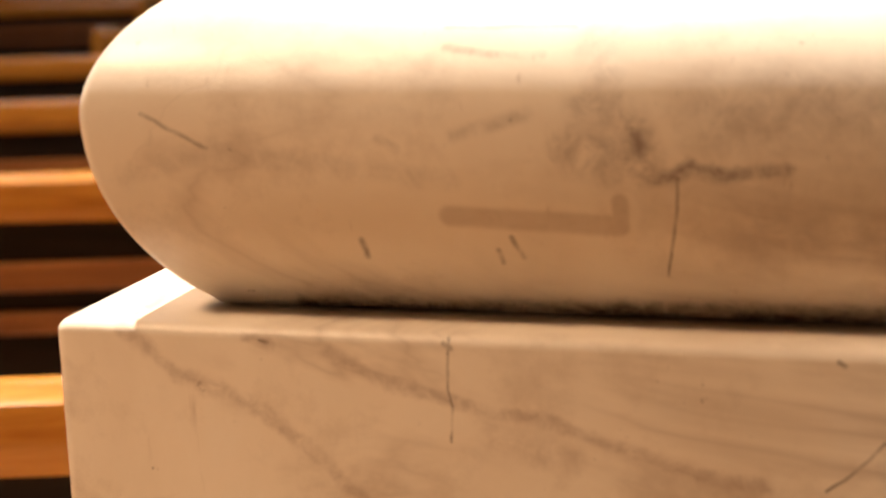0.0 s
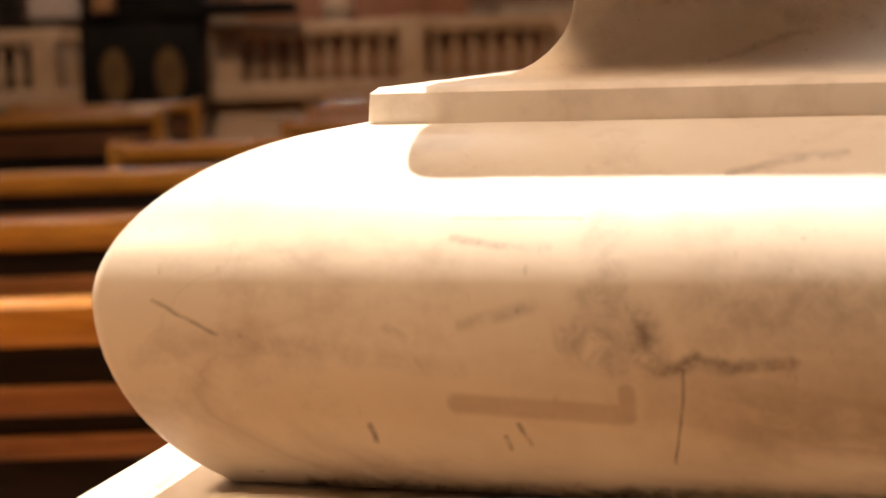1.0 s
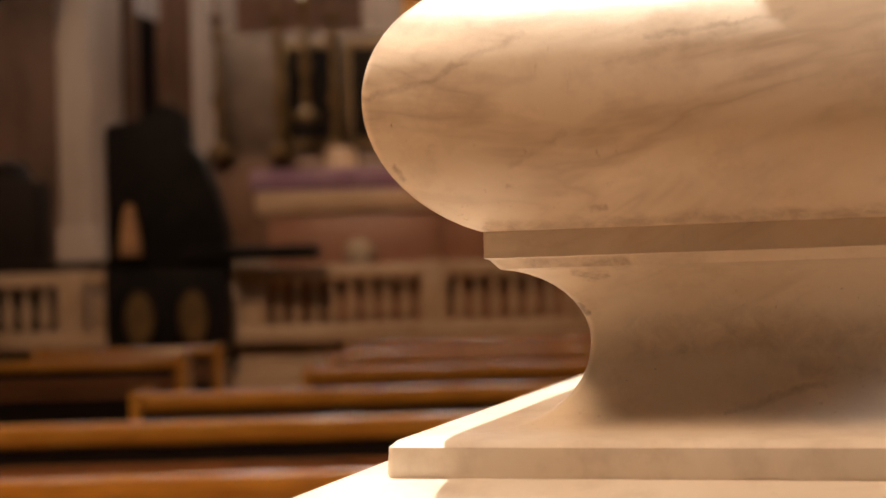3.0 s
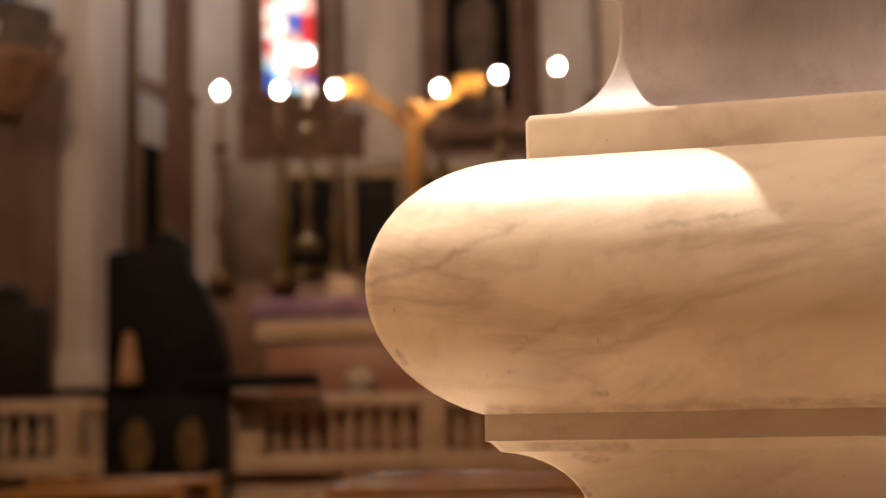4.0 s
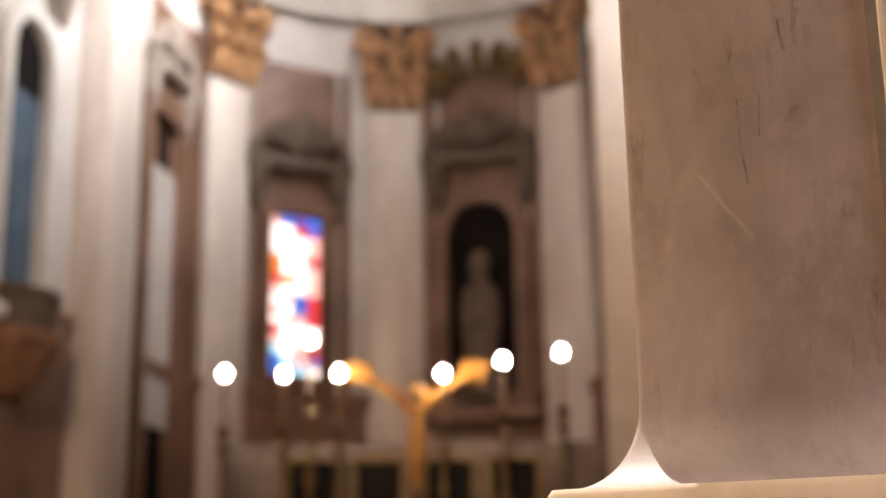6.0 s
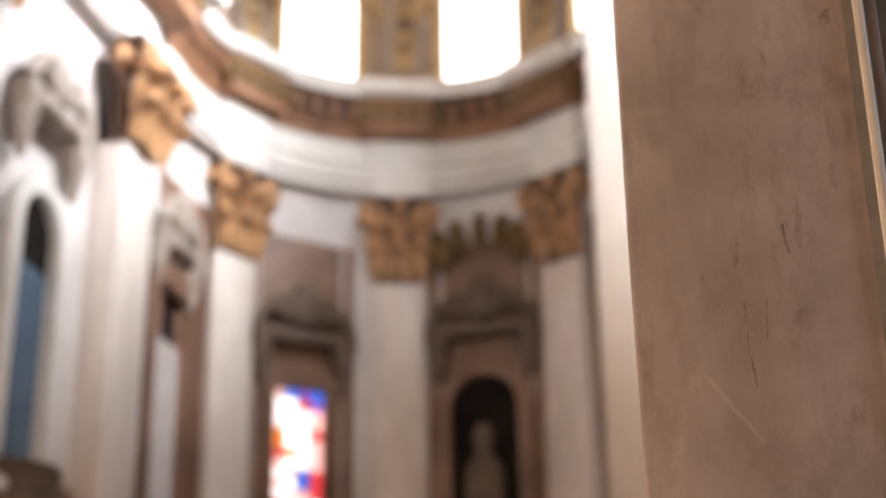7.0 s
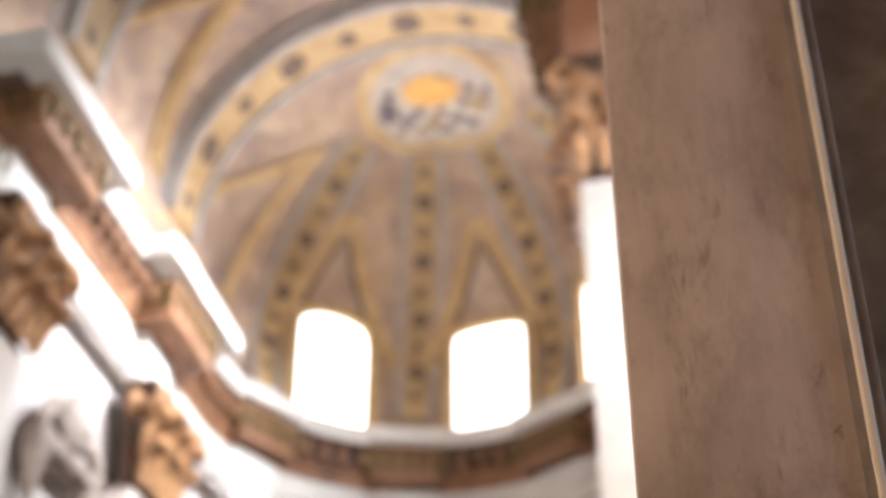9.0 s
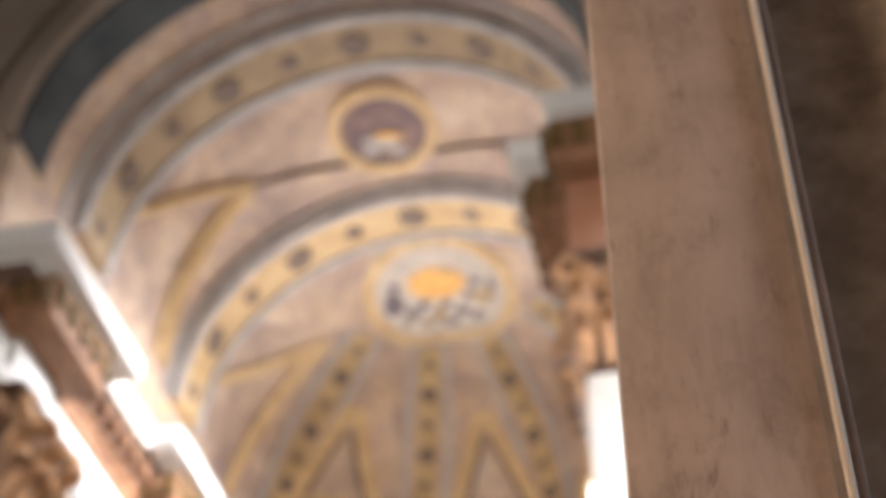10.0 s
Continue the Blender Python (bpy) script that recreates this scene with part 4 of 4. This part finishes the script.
for m in (at_apse(-63.6), at_apse(-16.2), at_apse(30.2), at_apse(75)):
    pilaster(m, "grey marble pilaster with a gilded leafy capital")
for m in (at_left(-2.9), at_left(-9.6)):
    pilaster(m, "tall pale marble pilaster standing out from the choir wall", 1.35, None, 0.72, -0.4, 0.8)
pr = PRES @ pose(RW, -10.4, 0, 0, 0, -90)
pilaster(pr, "grey marble pilaster with a gilded leafy capital", 1.2)
pilaster(PRES @ pose(6.14, -11.92, 0, 0, 0, 0), "white marble pilaster at the choir entrance", 1.0, REDMARBLE)
pilaster(PRES @ pose(RW, -2.7, 0, 0, 0, -90), "grey marble pilaster with a gilded leafy capital")


# ---- wall bays: niches, doors, pediments ----
def pediment(m, w, z, material, label):
    """A broken curved pediment with scrolls and a central shield."""
    p = empty("pediment", m, label=label, category="pediment", group="wall pediments")
    part("ledge", B(-w / 2 - 0.2, -0.5, z, w / 2 + 0.2, 0.0, z + 0.3, bev=0.05), material, p)
    for sx in (-1, 1):
        arm = [(sx * (w / 2 + 0.1 - q * w * 0.3), -0.35, z + 0.35 + 0.75 * math.sin(q * 1.5)) for q in [k / 8 for k in range(9)]]
        curl = [(arm[-1][0] - sx * 0.2 * math.sin(a), -0.35, arm[-1][2] - 0.2 + 0.2 * math.cos(a)) for a in [0.7 * k for k in range(1, 8)]]
        part("scroll", tube(arm + curl, 0.16, 8), material, p)
        part("console", lathe([(0.0, z - 1.2), (0.1, z - 1.15), (0.2, z - 0.7), (0.3, z - 0.25), (0.34, z), (0.0, z)], 10, center=(sx * (w / 2 - 0.1), -0.2)), material, p)
    c = lathe([(0.0, 0.0), (0.3, 0.02), (0.45, 0.2), (0.5, 0.55), (0.38, 0.95), (0.15, 1.15), (0.0, 1.2)], 14)
    bmesh.ops.scale(c, vec=(1, 0.5, 1), verts=c.verts)
    bmesh.ops.translate(c, vec=(0, -0.35, z + 0.4), verts=c.verts)
    part("shield", c, material, p)
    return p


def niche(m, w, z0, z1, inside, frame_mat, label, name="niche"):
    p = empty(name, m, label=label, category=name.replace("_", " "))
    # flat sheet on the wall in place of a hollow
    part("recess_sheet", slab(arched(w, z0, z1), -0.06, -0.02), inside, p)
    part("surround", ring_slab(arched(w, z0, z1), arched(w + 0.7, z0 - 0.3, z1 + 0.35), -0.3, 0.0), frame_mat, p)
    part("sill", B(-w / 2 - 0.5, -0.5, z0 - 0.55, w / 2 + 0.5, 0.0, z0 - 0.3, bev=0.04), frame_mat, p)
    return p


APANEL = APSEWALL
for th, hw in ((-42.5, 1.45), (6.9, 1.5), (-84.0, 1.2), (53, 1.4)):
    pn = empty("wall_panel", at_apse(th, 0.02), label="brown marble wall panel between pilasters", category="panel", group="apse panels")
    part("field", slab([(-hw, 1.0), (hw, 1.0), (hw, 17.0), (-hw, 17.0)], -0.1, 0.0), APSEWALL, pn)
    for x in (-hw + 0.12, hw - 0.12):
        part("moulding", B(x - 0.14, -0.22, 1.0, x + 0.14, -0.1, 17.0, bev=0.03), APSEWALL, pn)
pediment(at_apse(-42.5, 0.1), 2.4, 14.1, DARKSTATUE, "dark carved broken pediment above the stained window")
pediment(at_apse(6.9, 0.1), 2.6, 14.4, DARKSTATUE, "dark carved pediment above the statue niche")
# near-black sheet paints the shade inside this niche
n1 = niche(at_apse(6.9, 0.16), 1.75, 8.4, 13.4, BLACK, APSEWALL, "round-headed statue niche with its inner shade painted dark")
garland = empty("gilded_garland", at_apse(6.9, 0.15), label="gilded stucco garland above the niche pediment", category="ornament")
bm = bmesh.new()
for k in range(7):
    a = math.pi * k / 6
    tube([(-1.0 * math.cos(a), -0.2, 16.4 + 0.5 * math.sin(a)), (-1.15 * math.cos(a), -0.4, 16.7 + 0.6 * math.sin(a)), (-1.3 * math.cos(a), -0.3, 16.9 + 0.65 * math.sin(a))], 0.22, 7, bm)
# garland in a duller gilding than the capitals
part("leaves", bm, DULLGOLD, garland)
bm = lathe([(0.0, 8.4), (0.55, 8.4), (0.6, 8.8), (0.42, 9.6), (0.5, 10.4), (0.46, 11.0), (0.22, 11.3), (0.16, 11.45), (0.26, 11.65), (0.24, 11.9), (0.1, 12.1), (0.0, 12.12)], 14)
bmesh.ops.scale(bm, vec=(1, 0.5, 1), verts=bm.verts)
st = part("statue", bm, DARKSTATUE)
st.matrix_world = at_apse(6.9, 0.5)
tagged(st, "dark marble statue standing in the niche", "statue")

n2 = niche(at_left(-6.5, 0.04), 1.5, 8.4, 13.7, BLUEGLASS, PLASTER, "tall round-headed opening with a blue-grey drape", "arched_opening")
# black sheet paints the shade under the arch
part("head_shade", slab([(x, z) for x, z in arched(1.48, 12.35, 13.69)], -0.075, -0.062), BLACK, n2, "black sheet painted for the shaded head of the opening")
pediment(at_left(-6.5, 0.1), 2.4, 15.2, CARVED, "weathered carved pediment above the arched opening")
bal = empty("balcony", at_left(-6.5, 0.0), label="curved carved stone balcony under the arched opening", category="balcony")
bm = lathe([(0.5, 6.6), (0.7, 6.9), (0.9, 7.3), (1.05, 7.5), (1.05, 7.7), (0.9, 7.75), (0.0, 7.8)], 20, 90, 180)
part("body", bm, BROWN, bal)
part("parapet", lathe([(0.9, 7.75), (0.97, 7.75), (0.97, 8.3), (1.03, 8.3), (1.03, 8.45), (0.85, 8.45), (0.85, 7.8)], 20, 90, 180), DARKSTATUE, bal)
dr = empty("choir_door", at_left(-0.2, 0.05), label="tall framed doorway with a dark upper light", category="door")
part("frame", ring_slab([(-0.9, 1.0), (0.9, 1.0), (0.9, 14.1), (-0.9, 14.1)], [(-1.2, 0.8), (1.2, 0.8), (1.2, 14.7), (-1.2, 14.7)], -0.35, 0.0), APSEWALL, dr)
part("panel", B(-0.9, -0.12, 7.2, 0.9, -0.04, 13.0), CHOIRWALL, dr, "grey-brown marble panel")
part("door_leaf", B(-0.9, -0.1, 1.0, 0.9, -0.03, 7.2), BLACK, dr, "black door leaf")
part("upper_light", B(-0.9, -0.08, 13.0, 0.9, -0.02, 14.1), BLACK, dr, "dark opening")
pediment(at_left(-0.2, 0.1), 2.2, 15.0, CARVED, "weathered carved pediment above the doorway")

# ---- altar, candles, crucifix ----
AL = Matrix.Translation((0, 0, 0)) @ pose(-0.55, 23.0, 0.77)
altar = empty("high_altar", AL, label="dark high altar with gilded framed panels", category="altar")
part("table", B(-3.2, -0.7, 0.0, 3.2, 0.9, 1.1, bev=0.03), STATUE, altar)
part("gradine", B(-3.4, 0.2, 1.1, 3.4, 0.9, 2.6, bev=0.03), APSEWALL, altar)
part("retable", B(-3.0, 0.95, 2.6, 3.0, 1.3, 4.6, bev=0.03), DARKSTATUE, altar)
for x in (-1.55, -0.55, 0.55, 1.55):
    pnl = part("dark_panel", B(x - 0.34, 0.9, 2.9, x + 0.34, 0.97, 4.3), BLACK, altar, "dark recessed panel")
    part("gilt_frame", ring_slab([(x - 0.34, 2.9), (x + 0.34, 2.9), (x + 0.34, 4.3), (x - 0.34, 4.3)], [(x - 0.44, 2.8), (x + 0.44, 2.8), (x + 0.44, 4.4), (x - 0.44, 4.4)], 0.85, 0.96), DULLGOLD, pnl)
STICK = None
for x, z in ((-3.39, 6.3), (-2.49, 6.28), (-1.66, 6.28), (-0.08, 6.26), (0.825, 6.45), (1.72, 6.56), (-2.085, 6.8)):
    if STICK is None:
        c = empty("candlestick", pose(x, 23.0, z), label="tall gilded candlestick with a lit candle", category="candlestick", group="altar candles")
        part("stem", lathe([(0.0, -2.95), (0.2, -2.95), (0.2, -2.85), (0.07, -2.7), (0.05, -2.3), (0.11, -2.1), (0.05, -1.9), (0.045, -1.3), (0.1, -1.15), (0.05, -1.0), (0.13, -0.85), (0.0, -0.84)], 12), DULLGOLD, c)
        part("candle", lathe([(0.0, -0.85), (0.035, -0.85), (0.035, -0.08), (0.0, -0.07)], 10), DIMWAX, c, "dim wax candle")
        part("flame", lathe([(0.0, -0.07), (0.045, -0.05), (0.075, 0.0), (0.05, 0.055), (0.0, 0.1)], 10), FLAME, c, "bright flame")
        STICK = c
    else:
        copy_thing(STICK, pose(x, 23.0, z))
bm = tube([(0, 0, 0.0), (0, 0, 0.75), (0, -0.05, 1.2)], lambda q: 0.05 + 0.15 * math.sin(q * q * 2.9), 10)
for sx in (-1, 1):
    tube([(0, -0.05, 1.1), (sx * 0.4, -0.03, 1.45), (sx * 0.95, 0, 1.75)], lambda q: 0.1 - 0.03 * q, 8, bm)
    tube([(sx * 0.75, 0, 1.72), (sx * 1.0, 0, 1.78), (sx * 1.15, 0, 1.7)], 0.17, 8, bm)
bmesh.ops.create_icosphere(bm, subdivisions=2, radius=0.15, matrix=Matrix.Translation((0.02, -0.12, 1.42)))
cr = part("crucifix", bm, BRIGHTGOLD)
cr.matrix_world = pose(-0.5, 23.35, 4.55) @ Matrix.Diagonal((0.92, 1.0, 1.04, 1))
tagged(cr, "gilded crucifix standing between the candles", "crucifix")
tagged(part("crucifix_stand", lathe([(0, 2.0), (0.3, 2.0), (0.25, 2.15), (0.06, 2.4), (0.04, 3.5), (0.0, 3.55)], 12), DULLGOLD), "gilded stand under the crucifix", "stand").matrix_world = pose(-0.5, 23.35, 1.1)

fa = empty("altar_table", pose(-1.1, 20.0, 0.77), label="brown marble altar table under a purple cloth", category="altar")
part("block", B(-1.2, -0.4, 0.0, 1.6, 0.4, 1.55, bev=0.03), REDMARBLE, fa)
cl = B(-1.35, -0.5, 1.55, 1.75, 0.5, 1.85, bev=0.06)
part("mensa", cl, STONE, fa)
cl = tagged(part("altar_cloth", B(-1.4, -0.56, 0, 1.8, 0.56, 0.26, bev=0.05), PURPLE), "purple cloth laid over the altar table", "cloth")
cl.matrix_world = pose(-1.1, 20.0, 2.625)
bq = lathe([(0.0, 0.0), (0.14, 0.02), (0.2, 0.15), (0.16, 0.28), (0.0, 0.34)], 12)
tagged(part("bouquet", bq, WAX), "pale bouquet on a dark stand before the altar", "bouquet").matrix_world = pose(-1.12, 19.2, 1.66)
tagged(part("bouquet_stand", lathe([(0, 0), (0.2, 0), (0.2, 0.06), (0.05, 0.1), (0.05, 0.85), (0.12, 0.9), (0, 0.9)], 12), DARKWOOD_SHADE), "dark wooden stand under a bouquet", "stand").matrix_world = pose(-1.12, 19.2, 0.76)
tagged(part("pale_lectern", B(-0.2, -0.15, 0, 0.2, 0.15, 2.5, bev=0.03), STONE), "pale stone stand behind the altar table", "stand").matrix_world = pose(-1.45, 21.0, 0.77)

lamp = empty("sanctuary_lamp", pose(-0.16, 19.0, 2.76), label="small red sanctuary lamp on a gilded stand", category="lamp")
part("stand", lathe([(0.0, 0.77 - 2.76), (0.14, 0.77 - 2.76), (0.12, 0.85 - 2.76), (0.02, 0.9 - 2.76), (0.02, -0.1), (0.08, -0.06), (0.0, -0.05)], 10), GOLD, lamp)
part("glass", lathe([(0.0, -0.06), (0.05, -0.05), (0.065, 0.02), (0.05, 0.09), (0.0, 0.1)], 12), REDGLOW, lamp, "glowing red glass")

# ---- altar rail ----
RY = 18.0
rail = empty("altar_rail", pose(0, RY, 0.77), label="cream marble balustrade with red baluster gaps", category="balustrade")
part("rail_top", B(-6.2, -0.16, 0.72, 4.0, 0.16, 0.88, bev=0.03), STONE, rail)
part("rail_base", B(-6.2, -0.2, 0.0, 4.0, 0.16, 0.2, bev=0.02), STONE, rail)
part("backing", B(-2.4, 0.2, 0.02, 4.0, 0.3, 0.7), REDMARBLE, rail, "reddish marble behind the balusters")
me = None
x = -6.0
while x < 3.9:
    if me is None:
        o = part("baluster", lathe([(0.0, 0.14), (0.075, 0.14), (0.075, 0.18), (0.04, 0.22), (0.075, 0.38), (0.045, 0.56), (0.035, 0.64), (0.07, 0.68), (0.07, 0.72), (0.0, 0.72)], 10), STONE, rail)
        me = o.data
    else:
        o = new("baluster", me)
        o.parent = rail
    o.matrix_parent_inverse = Matrix()
    o.matrix_basis = pose(x, 0, 0)
    x += 0.21
for x in (-4.4, -2.3, -0.2, 1.6):
    part("rail_post", B(x - 0.15, -0.18, 0.0, x + 0.15, 0.18, 0.9, bev=0.02), STONE, rail)

# ---- ambo, dark furniture ----
ambo = empty("ambo", pose(-3.17, 17.5, 0.6), label="dark bronze ambo with gilded panels at the rail", category="ambo")
part("base", B(-0.68, -0.35, 0.0, 0.66, 0.35, 1.05, bev=0.03), BRONZE, ambo)
for x in (-0.3, 0.3):
    part("gilded_panel", lathe([(0.0, 0.0), (0.2, 0.0), (0.17, 0.03), (0.0, 0.04)], 16), DULLGOLD, ambo).matrix_basis = Matrix.Translation((x, -0.35, 0.5)) @ pose(0, 0, 0, 90, 0, 0) @ Matrix.Diagonal((0.8, 1.5, 1, 1))
bm = slab([(-0.66, 1.0), (0.7, 1.0), (0.68, 1.5), (0.56, 1.95), (0.4, 2.3), (0.26, 2.45), (0.24, 2.8), (0.02, 2.92), (-0.3, 2.72), (-0.66, 2.66)], -0.3, 0.3)
bmesh.ops.bevel(bm, geom=bm.edges[:], offset=0.06, segments=2, profile=0.5, affect='EDGES')
part("body", bm, BRONZE, ambo)
part("desk", B(0.2, -0.4, 1.12, 1.7, 0.2, 1.28, bev=0.03), BRONZE, ambo)
part("gilded_figure", lathe([(0.0, 1.2), (0.13, 1.2), (0.1, 1.5), (0.05, 1.75), (0.0, 1.78)], 10), GOLD, ambo).matrix_basis = pose(-0.36, -0.45, 0)
stall = empty("choir_stall", pose(-5.3, 18.6, 0.77), label="black wooden choir stall behind the rail", category="stall")
part("body", B(-1.2, -0.3, 0.0, 0.42, 0.4, 2.0, bev=0.04), DARKWOOD_SHADE, stall)
part("crest", lathe([(0.0, 2.0), (0.3, 2.0), (0.22, 2.2), (0.0, 2.3)], 12), DARKWOOD_SHADE, stall)
shelf = tagged(part("dark_bench", B(-6.2, -0.25, 0.0, -2.6, 0.25, 0.16, bev=0.02), DARKWOOD_SHADE), "long dark bench top behind the rail", "bench")
shelf.matrix_world = pose(0, 18.35, 1.62)


# ---- pews ----
def pew(y, x0, x1, h=0.93):
    p = empty("pew", pose(0, y, 0), label="varnished brown wooden pew with a rounded top rail", category="pew", group="nave pews")
    part("top_rail", B(x0, 0.0, h - 0.092, x1, 0.11, h, bev=0.04), WOOD, p)
    # lower rails: a dimmer, redder copy of the top rail's wood
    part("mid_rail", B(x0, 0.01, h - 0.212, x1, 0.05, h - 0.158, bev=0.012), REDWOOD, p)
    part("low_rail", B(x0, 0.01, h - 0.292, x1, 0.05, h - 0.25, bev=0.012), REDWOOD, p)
    # shade under the top rail is painted in as near-black wood
    part("back_panel", B(x0, 0.03, 0.12, x1, 0.045, h - 0.05), DARKWOOD_SHADE, p, "back panel painted near black for shade")
    part("seat", B(x0, 0.05, 0.42, x1, 0.42, 0.455, bev=0.01), WOOD, p)
    for x in (x0, x1 - 0.05):
        part("end_panel", B(x, -0.03, 0.0, x + 0.05, 0.45, h + 0.012, bev=0.015), WOOD, p)
    return p


for y, x0, x1 in ((1.36, -3.2, -0.08), (2.73, -3.2, 0.35), (4.12, -3.2, 0.6), (5.8, -3.2, 2.5), (7.4, -1.55, 3.0), (9.2, -0.9, 3.5), (11.0, -0.9, 3.5), (12.8, -0.9, 3.5)):
    pew(y, x0, x1)
for y in (11.4, 13.2):
    pew(y, -3.6, -2.0)

# unseen low dark panel, added to keep light off the pier's right side
scr = tagged(part("light_blocker", B(0.30, -1.6, 0.0, 0.34, -0.245, 1.70, bev=0.005), DARKWOOD_SHADE), "unseen dark panel added to block light beside the pier", "screen", kind="structure")
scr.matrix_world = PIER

# ---- area lamps: daylight for the choir, and added fills ----
area_lamp(W(5.2, -6.5, 23.2), W(-5.7, -5, 19.0), 2.4, 3.2, 900, (1.0, 0.99, 0.97)).data.spread = radians(78)
area_lamp(W(5.2, -4.2, 23.0), W(-5.7, -0.5, 18.0), 2.4, 3.0, 380, (1.0, 0.99, 0.97)).data.spread = radians(78)
# added weak fill for the right-hand ledges; the left wall has no window
area_lamp(W(-5.2, -7.5, 23.2), W(5.7, -10, 20.5), 2.4, 3.0, 90, (1.0, 0.98, 0.95)).data.spread = radians(110)
for th, watts in ((-37.0, 280), (7.3, 350)):
    area_lamp(at_apse(th, 0.75, 23.4).translation, W(0, -4, 26), 1.8, 2.8, watts, (1.0, 0.97, 0.93)).data.spread = radians(120)
# added warm fill from upper left for the pier front; no window built
area_lamp((-12.0, -2.3, 17.0), (0, 0.8, 1.4), 2.0, 3.0, 265, (1.0, 0.67, 0.4)).data.spread = radians(60)
# added fill from the right to brighten the shaft edge and pier face
area_lamp((12.8, -5.0, 10.0), (0.3, 0.8, 3.0), 3.0, 5.0, 210, (0.98, 0.97, 0.96)).data.spread = radians(70)
# added narrow beam that whitens the pilaster at the choir entrance
area_lamp((-6.0, -9.6, 22.0), (7.0, 19.0, 13.0), 2.0, 3.0, 420, (1.0, 0.98, 0.95)).data.spread = radians(26)
# added warm fill that lifts the lower choir
area_lamp((-4.0, -9.6, 20.0), (0.0, 24.0, 6.0), 2.0, 3.0, 310, (1.0, 0.66, 0.42)).data.spread = radians(45)

# added fill low in the west, aimed up into the vault; no window built
area_lamp((-4.0, -9.6, 6.0), W(0.0, -6.0, 23.0), 4.0, 4.0, 555, (1.0, 0.93, 0.82)).data.spread = radians(46)
